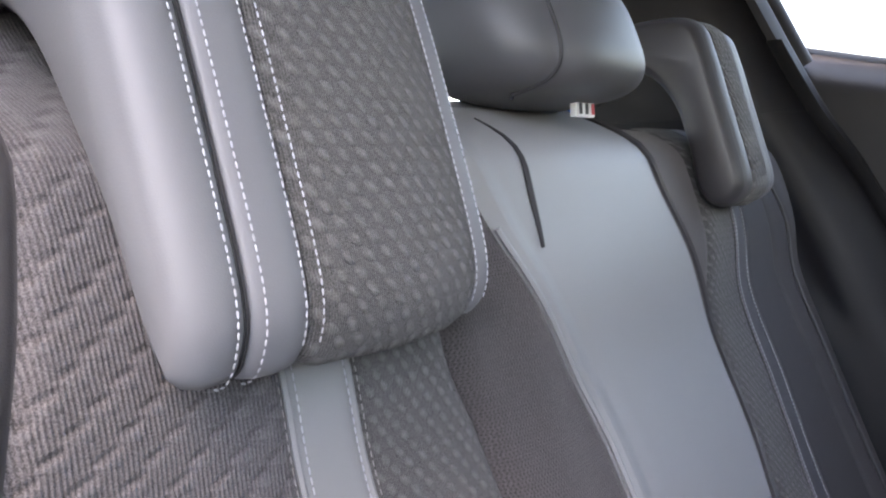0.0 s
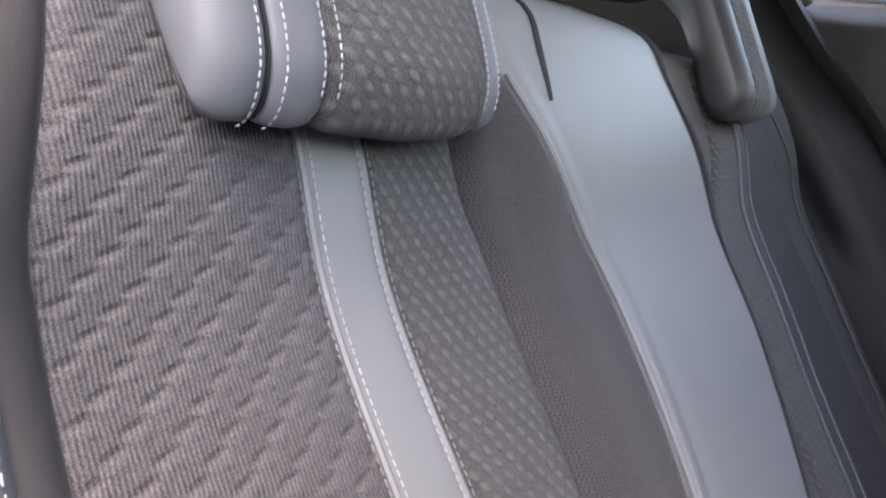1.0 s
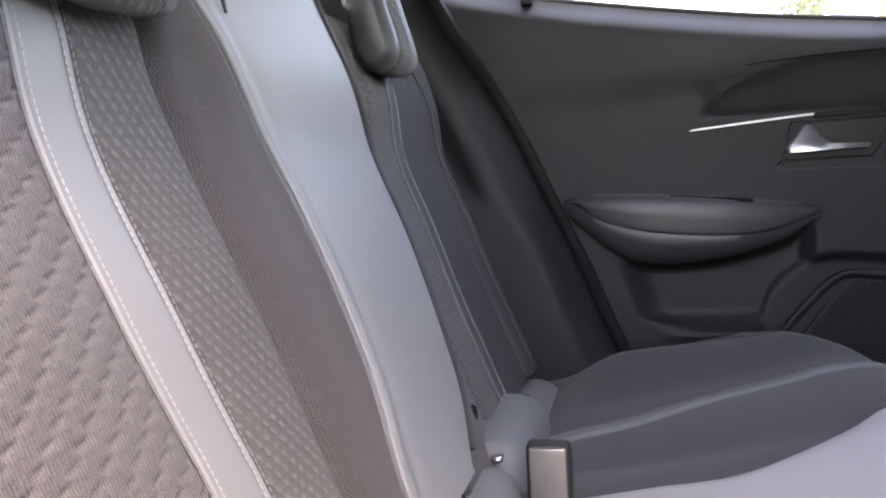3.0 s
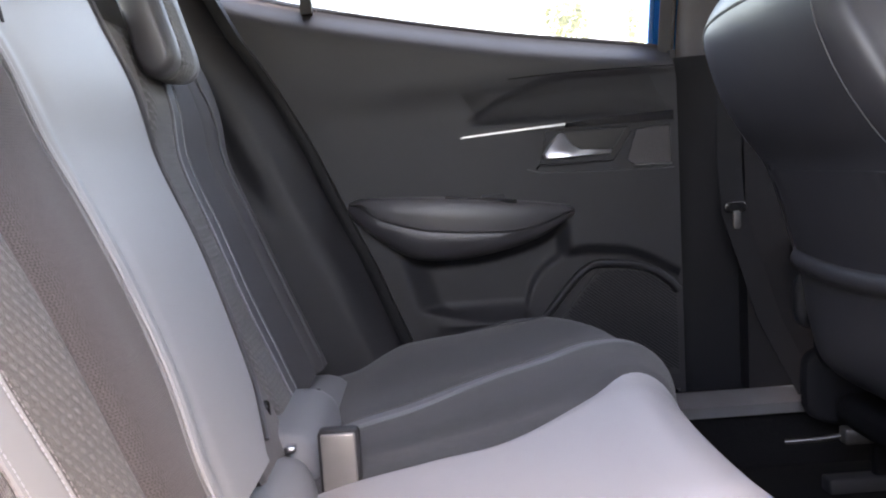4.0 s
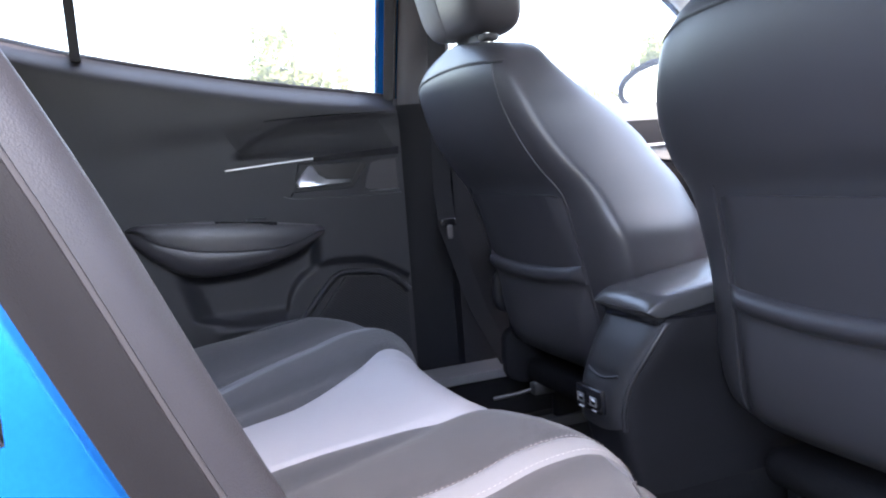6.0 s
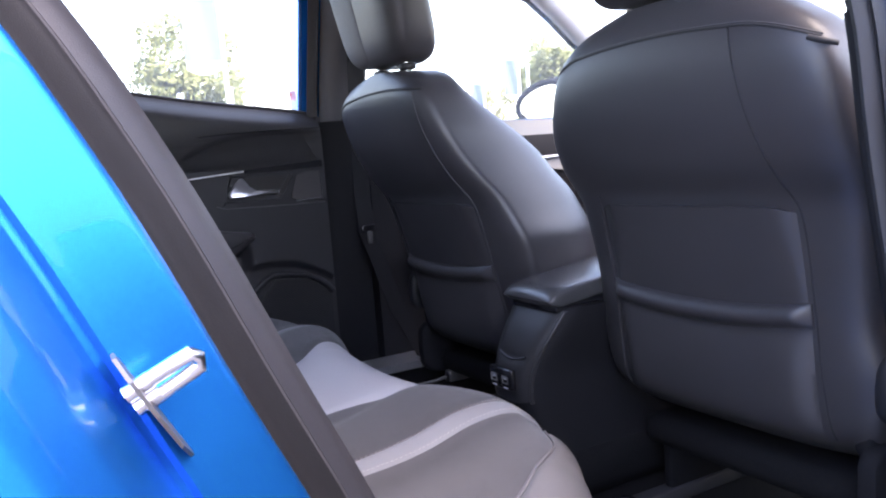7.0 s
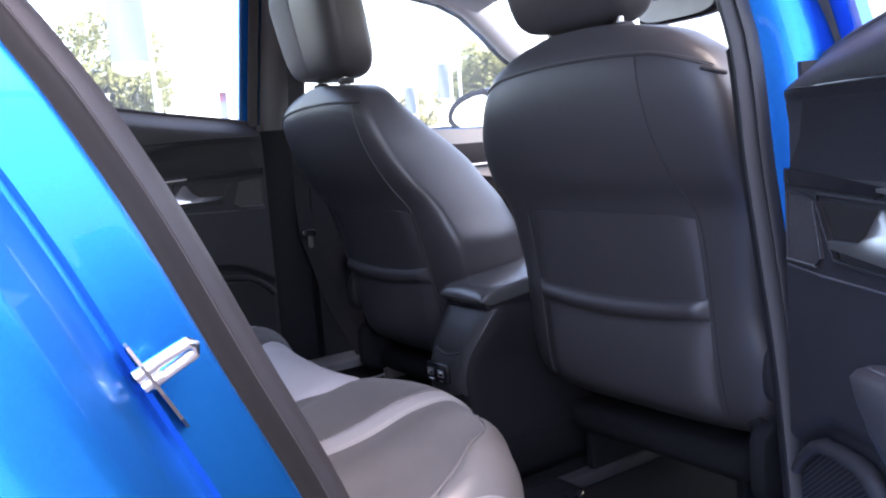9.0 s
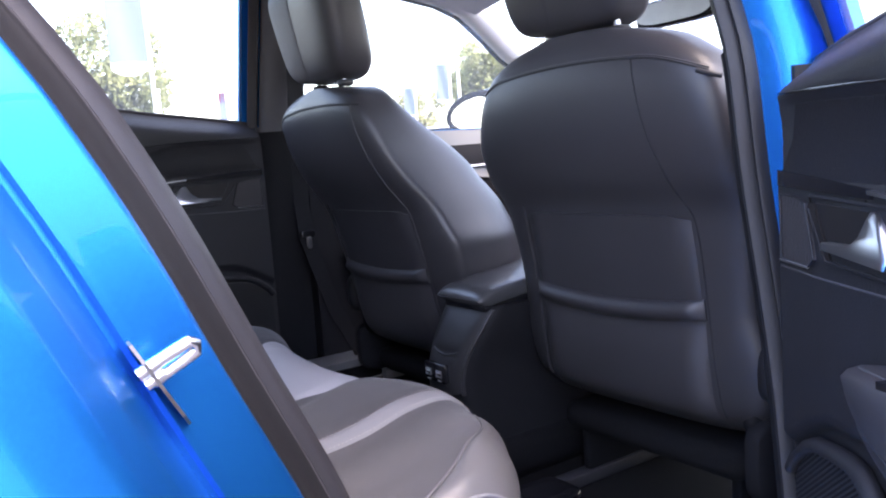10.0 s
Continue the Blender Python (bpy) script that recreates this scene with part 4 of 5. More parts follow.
N_OUT = (0.93, 0, 0.36)
wide = thing("rear_seatback", (-0.1, -0.2, 0.46), "wide rear seatback in grey leatherette with ribbed fabric inserts", "car seat", "rear seatbacks")
narrow = thing("rear_seatback", (-0.1, 0.36, 0.46), "narrow rear seatback in grey leatherette with fabric insert", "car seat", "rear seatbacks")
for par, s in ((wide, 1), (narrow, -1)):
    edge_at = 0.82 if s == 1 else 0.62
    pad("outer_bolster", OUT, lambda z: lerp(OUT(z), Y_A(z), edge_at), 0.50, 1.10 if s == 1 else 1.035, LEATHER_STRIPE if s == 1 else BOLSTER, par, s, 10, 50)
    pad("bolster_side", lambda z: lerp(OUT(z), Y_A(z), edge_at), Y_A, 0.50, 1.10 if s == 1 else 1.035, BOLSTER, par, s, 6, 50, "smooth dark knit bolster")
    # narrow side: insert, stripe and piping darkened to paint its weaker light
    pad("ribbed_panel", Y_A, Y_B, 0.50, 1.10 if s == 1 else 1.035, RIB if s == 1 else BOLSTER, par, s, 20, 90, "ribbed grey fabric insert" if s == 1 else "smooth fabric insert, darkened for the far side's shade")
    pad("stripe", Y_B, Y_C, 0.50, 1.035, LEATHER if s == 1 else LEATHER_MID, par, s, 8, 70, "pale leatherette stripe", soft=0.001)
    pad("dash_panel", Y_C, Y_D, 0.50, 1.035, HEX, par, s, 14, 80, "woven fabric with small slanting dashes")
    if s == 1:
        pad("inner_bolster", Y_D, Y_E, 0.50, 1.03, KNIT, par, s, 12, 70, "brown-grey knit bolster")
        pad("centre_panel", Y_E, Y_F, 0.545, 1.045, LEATHER, par, s, 26, 70, "smooth grey leatherette centre panel")
    else:
        pad("inner_bolster", Y_D, lambda z: -Y_G(z), 0.50, 1.03, KNIT, par, s, 12, 70, "dark knit bolster")
    st = stitch_run(seam_line(Y_B, 0.52, 1.0, -0.0045, s), N_OUT, 0.0050, 0.00045, 0.0034)
    mk("stitching", st, THREAD_DARK if s < 0 else THREAD_TAN, par)
    mk("stitching", stitch_run(seam_line(Y_B, 0.52, 1.0, 0.0042, s), N_OUT, 0.0046, 0.00048, 0.0033), THREAD, par)
    mk("stitching", stitch_run(seam_line(Y_C, 0.52, 1.0, -0.0032, s), N_OUT, 0.0046, 0.00055, 0.0033), THREAD, par)
    mk("stitching", stitch_run(seam_line(Y_C, 0.52, 1.0, 0.0038, s), N_OUT, 0.0046, 0.00042, 0.0031), THREAD_TAN, par)
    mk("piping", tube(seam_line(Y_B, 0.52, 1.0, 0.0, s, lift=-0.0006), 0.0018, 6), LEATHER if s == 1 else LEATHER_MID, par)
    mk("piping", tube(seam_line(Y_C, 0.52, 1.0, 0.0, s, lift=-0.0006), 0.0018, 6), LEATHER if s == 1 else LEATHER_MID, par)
    out_l = lambda z: lerp(OUT(z), Y_A(z), edge_at)
    if s == 1:
        mk("stitching", stitch_run(seam_line(out_l, 0.52, 1.0, -0.006, s), N_OUT, 0.0058, 0.0005, 0.0036), THREAD, par)
    else:
        mk("piping", tube(seam_line(out_l, 0.52, 1.0, 0.0, s, lift=0.0), 0.0022, 6), LEATHER_MID, par)
    if s == 1:
        mk("stitching", stitch_run(seam_line(Y_E, 0.56, 0.965, -0.0035, s), N_OUT, 0.0052, 0.0005, 0.0026), THREAD_TAN, par)
        mk("piping", tube(seam_line(Y_E, 0.555, 0.96, 0.001, s), 0.0022, 6), LEATHER, par)
        # dark strip laid along the fold paints the shade inside it
        mk("crease", tube([back_at(lerp(-0.152, -0.150, k / 12) + 0.012 * (k / 12) ** 2, lerp(0.945, 1.03, k / 12), 0.0005) for k in range(13)], lambda t: 0.0006 + 0.0022 * math.sin(math.pi * min(1, t * 0.9 + 0.1)), 6), RUBBER, par, "crease in the leatherette, its shade a dark strip")
        mk("backing", sheet(lambda u, v: Vector((BACK_X(lerp(0.46, 1.03, v)) - 0.045 - 0.03 * sm(0.9, 1, v), lerp(-0.60, 0.148, u), lerp(0.46, 1.03, v))), 6, 12, (-0.06, 0, 0)), CARPET, par)
    else:
        mk("backing", sheet(lambda u, v: Vector((BACK_X(lerp(0.46, 1.03, v)) - 0.065 - 0.03 * sm(0.9, 1, v), lerp(0.158, 0.60, u), lerp(0.46, 1.03, v))), 6, 12, (-0.05, 0, 0)), CARPET, par)
mk("edge_piping", tube([back_at(Y_F(lerp(0.56, 1.035, k / 40)) - 0.001, lerp(0.56, 1.035, k / 40), 0.001) for k in range(41)], 0.0028, 6), LEATHER_DARK, wide)


def comma_headrest(parent, s):
    """Outer rear headrest: a pad that hooks forward over the seatback's top, fabric in front, leatherette sides. s=1 right."""
    yout = -0.429
    # side outline, (x, z): the front blade, the top, the rear overhang and the hollow below
    side = [(-0.157, 0.926), (-0.146, 0.921), (-0.136, 0.931), (-0.133, 0.956), (-0.1485, 1.02), (-0.164, 1.075), (-0.178, 1.112), (-0.200, 1.134), (-0.24, 1.142), (-0.30, 1.135), (-0.335, 1.115), (-0.335, 1.09), (-0.30, 1.076), (-0.258, 1.070), (-0.226, 1.052), (-0.203, 1.020), (-0.183, 0.985), (-0.168, 0.948)]
    if s < 0:
        side = [(-0.190, 0.953), (-0.172, 0.948), (-0.156, 0.957), (-0.150, 0.976), (-0.161, 1.02), (-0.172, 1.06), (-0.186, 1.11), (-0.198, 1.136), (-0.225, 1.146), (-0.27, 1.146), (-0.33, 1.14), (-0.345, 1.122), (-0.33, 1.106), (-0.29, 1.104), (-0.25, 1.089), (-0.222, 1.055), (-0.208, 1.01), (-0.201, 0.972)]
    def dense(poly, n=4):
        out = []
        m = len(poly)
        for i in range(m):
            p0, p1, p2, p3 = (Vector((*poly[(i + k) % m], 0)) for k in (-1, 0, 1, 2))
            for k in range(n):
                t = k / n
                out.append(0.5 * ((2 * p1) + (p2 - p0) * t + (2 * p0 - 5 * p1 + 4 * p2 - p3) * t * t + (3 * p1 - p0 - 3 * p2 + p3) * t**3))
        return out
    poly = dense(side)
    def ring(y, inset):
        out = []
        for i, p in enumerate(poly):
            a, b = poly[i - 1], poly[(i + 1) % len(poly)]
            n = Vector((b.y - a.y, -(b.x - a.x), 0)).normalized()
            out.append(Vector((p.x - n.x * inset, s * y, p.y - n.y * inset)))
        return out
    cut = lambda e, y: ring(y if s == 1 else -0.236 + (y + 0.252) * 0.70, e)
    # pieces across: outer cheek, strip, fabric, inner cheek
    hd = mk("headrest", loft([cut(0.0105, yout - 0.007), cut(0.0065, yout - 0.0045), cut(0.003, yout), cut(0.0012, yout + 0.006), cut(0.0015, -0.4125), cut(0.004, -0.4100)]), LEATHER_STRIPE, parent, "grey leatherette outer headrest with fabric front")
    mk("side_strip", loft([cut(0.004, -0.4082), cut(0.0012, -0.4055), cut(0.0, -0.400), cut(-0.0005, -0.391), cut(0.0005, -0.3835), cut(0.003, -0.3798)]), LEATHER_STRIPE, hd)
    mk("fabric_front", loft([cut(0.003, -0.3791), cut(0.0008, -0.376), cut(-0.002, -0.368), cut(-0.003, -0.350)] + ([cut(-0.005, -0.32), cut(-0.003, -0.285), cut(0.0008, -0.270), cut(0.003, -0.2665)] if s == 1 else [cut(-0.002, -0.325), cut(-0.001, -0.300), cut(0.003, -0.2955)])), HEX, hd, "woven fabric headrest front")
    # far headrest: strip and inner cheek carry the shade in darker colours
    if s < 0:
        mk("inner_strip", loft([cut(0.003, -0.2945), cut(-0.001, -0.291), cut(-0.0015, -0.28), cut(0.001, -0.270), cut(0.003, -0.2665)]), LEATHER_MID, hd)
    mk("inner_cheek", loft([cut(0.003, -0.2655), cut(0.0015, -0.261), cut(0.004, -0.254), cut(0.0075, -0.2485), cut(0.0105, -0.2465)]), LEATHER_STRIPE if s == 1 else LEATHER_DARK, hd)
    front = [i for i, p in enumerate(poly) if 0.929 < p.y < 1.13 and p.x > -0.19 and (p.x > -0.150 or p.y > 1.0) or p.y > 1.12 and p.x > -0.25]
    foot = [i for i, p in enumerate(poly) if p.y < 0.94 and p.x > -0.150 and i < 12]
    def run(y, e):
        r = cut(e, y)
        return [r[i] for i in sorted(set(front + foot) if y < -0.40 else front)]
    for y, e in ((-0.4158, -0.0004), (-0.4036, -0.0010), (-0.3842, -0.0008), (-0.3758, -0.0014), (-0.2715, -0.0010), (-0.2610, -0.0004)):
        pts = run(y, e)
        if s == 1:
            mk("stitching", stitch_run(pts, (0.96, -0.2 * s, 0.1), 0.0038, 0.00045, 0.0026), THREAD, hd)
        else:
            continue
    mk("seam_groove", tube(run(-0.4091, 0.0030), 0.0009, 6), RUBBER, hd)
    return hd


comma_headrest(wide, 1)
comma_headrest(narrow, -1)
chd = mk("headrest", blob((-0.225, -0.055, 1.088), (0.060, 0.098, 0.048), 0.62, 0.62, 72, 30, lambda p: Vector((p.x - 0.35 * p.z + 0.012 * math.cos(p.y / 0.098 * 1.5) - 0.003 * math.exp(-((abs(p.y) - 0.068) / 0.006) ** 2), p.y, p.z + 0.1 * p.x))), LEATHER_MID, wide, "low black leatherette centre headrest")
def centre_seam(y0):
    pts = []
    for k in range(25):
        b = radians(-74 + 148 * k / 24)
        cb, w = math.cos(b) ** 0.62, math.copysign(abs(math.sin(b)) ** 0.62, math.sin(b))
        sa = min(abs(y0) / (0.098 * cb), 0.999) ** (1 / 0.62)
        x, z = 0.060 * cb * math.sqrt(1 - sa * sa) ** 0.62, 0.048 * w
        pts.append(Vector((-0.225, -0.055, 1.088)) + Vector((x - 0.35 * z + 0.012 * math.cos(y0 / 0.098 * 1.5) - 0.0022, y0, z + 0.1 * x)))
    return pts


for y0 in (-0.066, 0.066):
    mk("seam", tube(centre_seam(y0), 0.0014, 6), RUBBER, chd)
    mk("stitching", stitch_run([p + Vector((0.0016, 0.004 * (1 if y0 < 0 else -1), 0)) for p in centre_seam(y0)], (0.95, 0, 0.3), 0.006, 0.0005, 0.0042), THREAD_DARK, chd)
tag = mk("care_tag", slab(-0.190, -0.184, -0.056, -0.026, 1.031, 1.043, 0.001), FLAG_W, wide, "small white care label")
for k in range(3):
    mk("print_bar", slab(-0.1835, -0.1832, -0.053 + 0.010 * k, -0.0485 + 0.010 * k, 1.033, 1.041, 0), RUBBER if k < 2 else RED, tag)

# cushion
def cush_front(y):
    a = abs(y)
    return 0.438 + 0.036 * math.exp(-((a - 0.345) / 0.11) ** 2) - 0.046 * sm(0.45, 0.58, a) - 0.070 * sm(0.55, 0.66, a)


CUSH = knots((-0.04, 0.462), (0.0, 0.470), (0.05, 0.482), (0.13, 0.495), (0.22, 0.507), (0.29, 0.522), (0.36, 0.541), (0.45, 0.545))


def cush_z(x, y):
    a = abs(y)
    f = cush_front(y)
    z = CUSH(x)
    z += 0.024 * sm(0.40, 0.55, a) * sm(0.0, 0.10, x) - 0.006 * math.exp(-((a - 0.17) / 0.02) ** 2) * sm(0.0, 0.1, x)
    z += 0.018 * math.exp(-((a - 0.27) / 0.13) ** 2) * sm(0.08, 0.25, x)
    z -= 0.040 * sm(0.60, 0.65, a) ** 1.5
    return z


def cush_at(x, y, lift=0.0):
    """x runs on past the nose: beyond the crest the pad rolls down the front."""
    f = cush_front(y)
    crest = f - 0.075
    if x <= crest:
        return Vector((x, y, cush_z(x, y) + lift))
    t = (x - crest) / 0.075
    zc = cush_z(crest, y)
    if t <= 1.2:
        a = t / 1.2 * math.pi / 2
        return Vector((crest + (0.075 + lift) * math.sin(a), y, zc - 0.075 + (0.075 + lift) * math.cos(a)))
    return Vector((crest + 0.075 + lift, y, zc - 0.075 - (t - 1.2) * 0.075))


cushion = thing("rear_seat_cushion", (0.2, 0, 0.30), "grey leatherette rear bench cushion with fabric seat panels", "car seat")
C_IN = knots((-0.03, 0.085), (0.13, 0.098), (0.21, 0.103), (0.29, 0.138), (0.36, 0.185), (0.40, 0.205), (0.55, 0.215))
C_S0 = knots((-0.03, 0.270), (0.13, 0.297), (0.24, 0.328), (0.33, 0.336), (0.55, 0.336))
C_S1 = knots((-0.03, 0.308), (0.13, 0.336), (0.25, 0.370), (0.33, 0.377), (0.55, 0.376))
C_OUT = knots((-0.03, 0.628), (0.12, 0.626), (0.21, 0.612), (0.26, 0.592), (0.30, 0.570), (0.34, 0.542), (0.38, 0.502), (0.42, 0.43), (0.55, 0.40))
SIDE = lambda x: 0.640 - 0.022 * sm(0.15, 0.42, x)


def cpad(name, ya, yb, mat, s=1, nu=12, nx=56, x0=-0.03, x1=0.53, label="", soft=0.003, parent=None):
    def fn(u, v):
        x = lerp(x0, x1, v)
        a, b = ya(x), yb(x)
        y = lerp(a, b, u)
        e = min(y - a, b - y)
        return cush_at(x, s * y, -soft * math.exp(-(e / 0.004) ** 2))
    return mk(name, sheet(fn, nu, nx, lambda u, v: (-0.02 * sm(0.6, 1, v), 0, -0.03)), mat, parent or cushion, label)


cpad("centre_panel", lambda x: -C_IN(x), C_IN, LEATHER_LIT, 1, 26, label="smooth grey leatherette centre, lightened to paint the light on it")
for s in (1, -1):
    cpad("inner_fabric", C_IN, C_S0, KNIT_C, s, 12, label="grey woven seat fabric")
    cpad("stripe", C_S0, C_S1, LEATHER_STRIPE, s, 6, label="pale leatherette stripe")
    cpad("outer_fabric", C_S1, lambda x: max(C_OUT(x), C_S1(x) + 0.004), KNIT_C, s, 14, x1=0.415, label="grey woven seat fabric")
    # bolster takes the darkened leatherette in place of real shading
    cpad("outer_bolster", lambda x: max(C_OUT(x), C_S1(x) + 0.004), SIDE, LEATHER_MID, s, 14, label="grey leatherette outer bolster, shade in its colour")
    for f, o in ((C_S0, 0.004), (C_S1, -0.004)):
        mk("stitching", stitch_run([cush_at(lerp(0.0, 0.48, k / 50), s * (f(lerp(0.0, 0.48, k / 50)) + o), 0.0006) for k in range(51)], (0, 0, 1), 0.006), THREAD_TAN, cushion)
    mk("piping", tube([cush_at(lerp(-0.02, 0.42, k / 40), s * max(C_OUT(lerp(-0.02, 0.42, k / 40)), C_S1(lerp(-0.02, 0.42, k / 40)) + 0.004), -0.001) for k in range(41)], 0.0016, 6), LEATHER_MID, cushion)
    mk("side_piping", tube([cush_at(lerp(-0.02, 0.52, k / 40), s * (SIDE(lerp(-0.02, 0.52, k / 40)) - 0.005), 0.001) for k in range(41)], 0.0024, 6), LEATHER_STRIPE, cushion)
    mk("side_wall", sheet(lambda u, v: cush_at(lerp(-0.03, 0.53, u), s * (SIDE(lerp(-0.03, 0.53, u)) - 0.002), 0) * (1 - v) + Vector((lerp(-0.03, 0.30, u), s * 0.60, 0.33)) * v, 30, 8, (0, -s * 0.02, 0)), LEATHER_DARK, cushion)
mk("front_wall", sheet(lambda u, v: cush_at(0.53, lerp(-0.618, 0.618, u)) * (1 - v) + Vector((cush_front(lerp(-0.618, 0.618, u)) - 0.06, lerp(-0.61, 0.61, u), 0.27)) * v, 40, 6, (-0.03, 0, 0)), LEATHER_DARK, cushion)

# padded roll where back and cushion meet, with the child-seat brackets
roll = thing("lower_back_roll", (-0.05, 0.2, 0.44), "grey leatherette padding roll between cushion and seatback", "seat padding")
for y0, y1, dz in ((-0.60, 0.118, 0.0), (0.130, 0.352, 0.006), (0.358, 0.56, -0.030)):
    rings = []
    for k in range(21):
        t = k / 20
        r = 0.054 * (0.80 + 0.20 * sm(0, 0.07, min(t, 1 - t)) ** 0.5)
        rings.append([Vector((-0.048 + 1.0 * r * math.copysign(abs(math.cos(a)) ** 0.8, math.cos(a)), lerp(y0, y1, t), 0.462 + dz + r * math.copysign(abs(math.sin(a)) ** 0.8, math.sin(a)) * 0.98)) for a in [2 * math.pi * i / 18 for i in range(18)]])
    mk("roll", loft(rings), LEATHER_STRIPE, roll)
for y in (0.128, 0.352):
    br = thing("child_seat_bracket", (-0.03, y, 0.50), "small steel child-seat anchor tab in the seat crease", "anchor bracket", "child-seat anchors")
    mk("tab", blob((-0.030, y, 0.509), (0.007, 0.010, 0.0035), 0.5, 0.5, 14, 8), STEEL, br)
    mk("loop", tube([(-0.045, y - 0.010, 0.488), (-0.03, y - 0.010, 0.496), (-0.03, y + 0.010, 0.496), (-0.045, y + 0.010, 0.488)], 0.0018, 6), STEEL, br)

# belt buckle standing in the crease
buckle = thing("belt_buckle", (0.02, 0.11, 0.44), "grey seat belt buckle standing in the seat crease", "seat belt buckle")
mk("casing", slab(0.006, 0.052, 0.089, 0.112, 0.43, 0.538, 0.006), RUBBER, buckle)
mk("face", slab(0.010, 0.048, 0.0855, 0.091, 0.435, 0.535, 0.002), shader("buckle_grey", (0.25, 0.235, 0.225), 0.34, metal=0.6), buckle, "brushed grey buckle face")
buckle_low = thing("belt_buckle", (-0.06, 0.10, 0.50), "black seat belt buckle tucked between the seatbacks", "seat belt buckle")
mk("casing", blob((-0.068, 0.160, 0.535), (0.012, 0.010, 0.022), 0.4, 0.4, 14, 10), GLOSS, buckle_low)
mk("tongue", blob((-0.062, 0.150, 0.512), (0.008, 0.010, 0.006), 0.5, 0.5, 12, 8), STEEL, buckle_low)


# ---- front seats ----
def front_seat(s, yb, line, h_out, h_in, head, label):
    """s: side of the car; line: where the back's rear face stands at each height; h_out, h_in: half widths; head: the headrest's offsets."""
    seat = thing("front_seat", (1.0, yb, 0.30), label, "car seat", "front seats")
    half = lambda z, w=1: h_out(z) if w * s > 0 else h_in(z)
    cx = knots(*line)
    def back(y, z, lift=0.0):
        d = y - yb
        q = min(abs(d / half(z, d)), 0.9995)
        return Vector((cx(z) + 0.052 * (1 - (1 - q ** 3.2) ** (1 / 2.6)) - lift, y, z))
    rings = []
    for k in range(60):
        z = lerp(0.435, 1.066 if s < 0 else 1.055, k / 59)
        fat = 0.175 * (1 - 0.62 * sm(0.86, 1.05, z))
        ring = []
        for i in range(56):
            a = 2 * math.pi * i / 56
            c, sn = math.cos(a), math.sin(a)
            h = half(z, sn)
            y = yb + h * math.copysign(abs(sn) ** 0.62, sn)
            q = min(abs((y - yb) / h), 1)
            if c <= 0:
                x = cx(z) + 0.052 * (1 - (1 - q ** 3.2) ** (1 / 2.6))
            else:
                x = cx(z) + 0.052 + fat * abs(c) ** 0.55 * (1 + 0.35 * sm(0.55, 0.85, q))
            ring.append(Vector((x, y, z)))
        rings.append(ring)
    bk = mk("backrest", loft(rings), LEATHER_DARK, seat, "black leatherette backrest")
    # map pocket: taut upper panel, padded band, fuller lower panel
    z_band = lambda u: 0.622 + 0.012 * (2 * u - 1) ** 2
    def upper(u, v):
        z = lerp(z_band(u) + 0.006, 0.779 - 0.008 * math.exp(-(min(u, 1 - u) / 0.06) ** 2), v)
        y = yb + lerp(-0.187, 0.185, u)
        e = min(u, 1 - u) * 0.37
        edge = math.exp(-(e / 0.007) ** 2)
        gather = 0.0025 * math.exp(-((min(u, 1 - u) - 0.10) / 0.05) ** 2) * sm(0.5, 1, v) * math.sin(30 * u)
        return back(y, z, 0.003 + 0.010 * v * sm(0, 0.12, min(u, 1 - u)) + gather - 0.006 * edge)
    mk("map_pocket", sheet(upper, 44, 20, (0.022, 0, -0.001)), LEATHER_DARK, bk, "taut black map pocket on the seatback")
    def band(u, v):
        z = z_band(u) + lerp(-0.017, 0.017, v)
        e = min(u, 1 - u) * 0.37
        return back(yb + lerp(-0.187, 0.185, u), z, 0.004 + 0.014 * math.sin(math.pi * v) ** 0.7 * sm(0, 0.02, e) + 0.004 * math.sin(math.pi * u))
    mk("pocket_band", sheet(band, 44, 12, (0.012, 0, 0)), LEATHER_DARK, bk, "padded elastic pocket edge")
    def lower(u, v):
        z = lerp(0.446, z_band(u) - 0.014, v)
        e = min(u, 1 - u) * 0.37
        lip = math.exp(-((1 - v) / 0.03) ** 2)
        return back(yb + lerp(-0.186, 0.184, u), z, 0.004 + 0.012 * math.sin(math.pi * (0.12 + 0.80 * v)) * sm(0, 0.10, min(u, 1 - u)) + 0.003 * lip - 0.006 * math.exp(-(e / 0.007) ** 2))
    mk("pocket_pouch", sheet(lower, 40, 30, (0.022, 0, 0)), LEATHER_DARK, bk)
    # seams
    seam_z = lambda d: 1.0155 - 0.006 * (d / 0.14) ** 2 if abs(d) < 0.142 else 1.0095 - 0.040 * ((abs(d) - 0.142) / 0.13) ** 1.7
    span = [lerp(-0.262, 0.262, k / 50) for k in range(51)]
    span = [d for d in span if abs(d) < 0.985 * half(seam_z(d), d)]
    mk("top_seam", tube([back(yb + d, seam_z(d), 0.0004) for d in span], 0.0016, 6), RUBBER, bk)
    mk("seam_lip", tube([back(yb + d, seam_z(d) + 0.003, 0.0) for d in span], 0.0014, 6), LEATHER_DARK, bk)
    off = knots((0.46, 0.196), (0.55, 0.192), (0.65, 0.190), (0.772, 0.189), (0.813, 0.175), (0.9, 0.158), (1.009, 0.142))
    for sd in (1, -1):
        heights = [lerp(1.008 if sd < 0 else 0.79, 0.462, k / 50) for k in range(51)]
        mk("side_seam", tube([back(yb + sd * off(z), z, 0.0005 if sd < 0 else 0.001) for z in heights], 0.0015, 6), RUBBER if sd < 0 and s < 0 else LEATHER_DARK, bk)
    # headrest on two posts
    hx, hy, post, dz = cx(1.06) + head[0], yb + head[1], head[2], head[3]
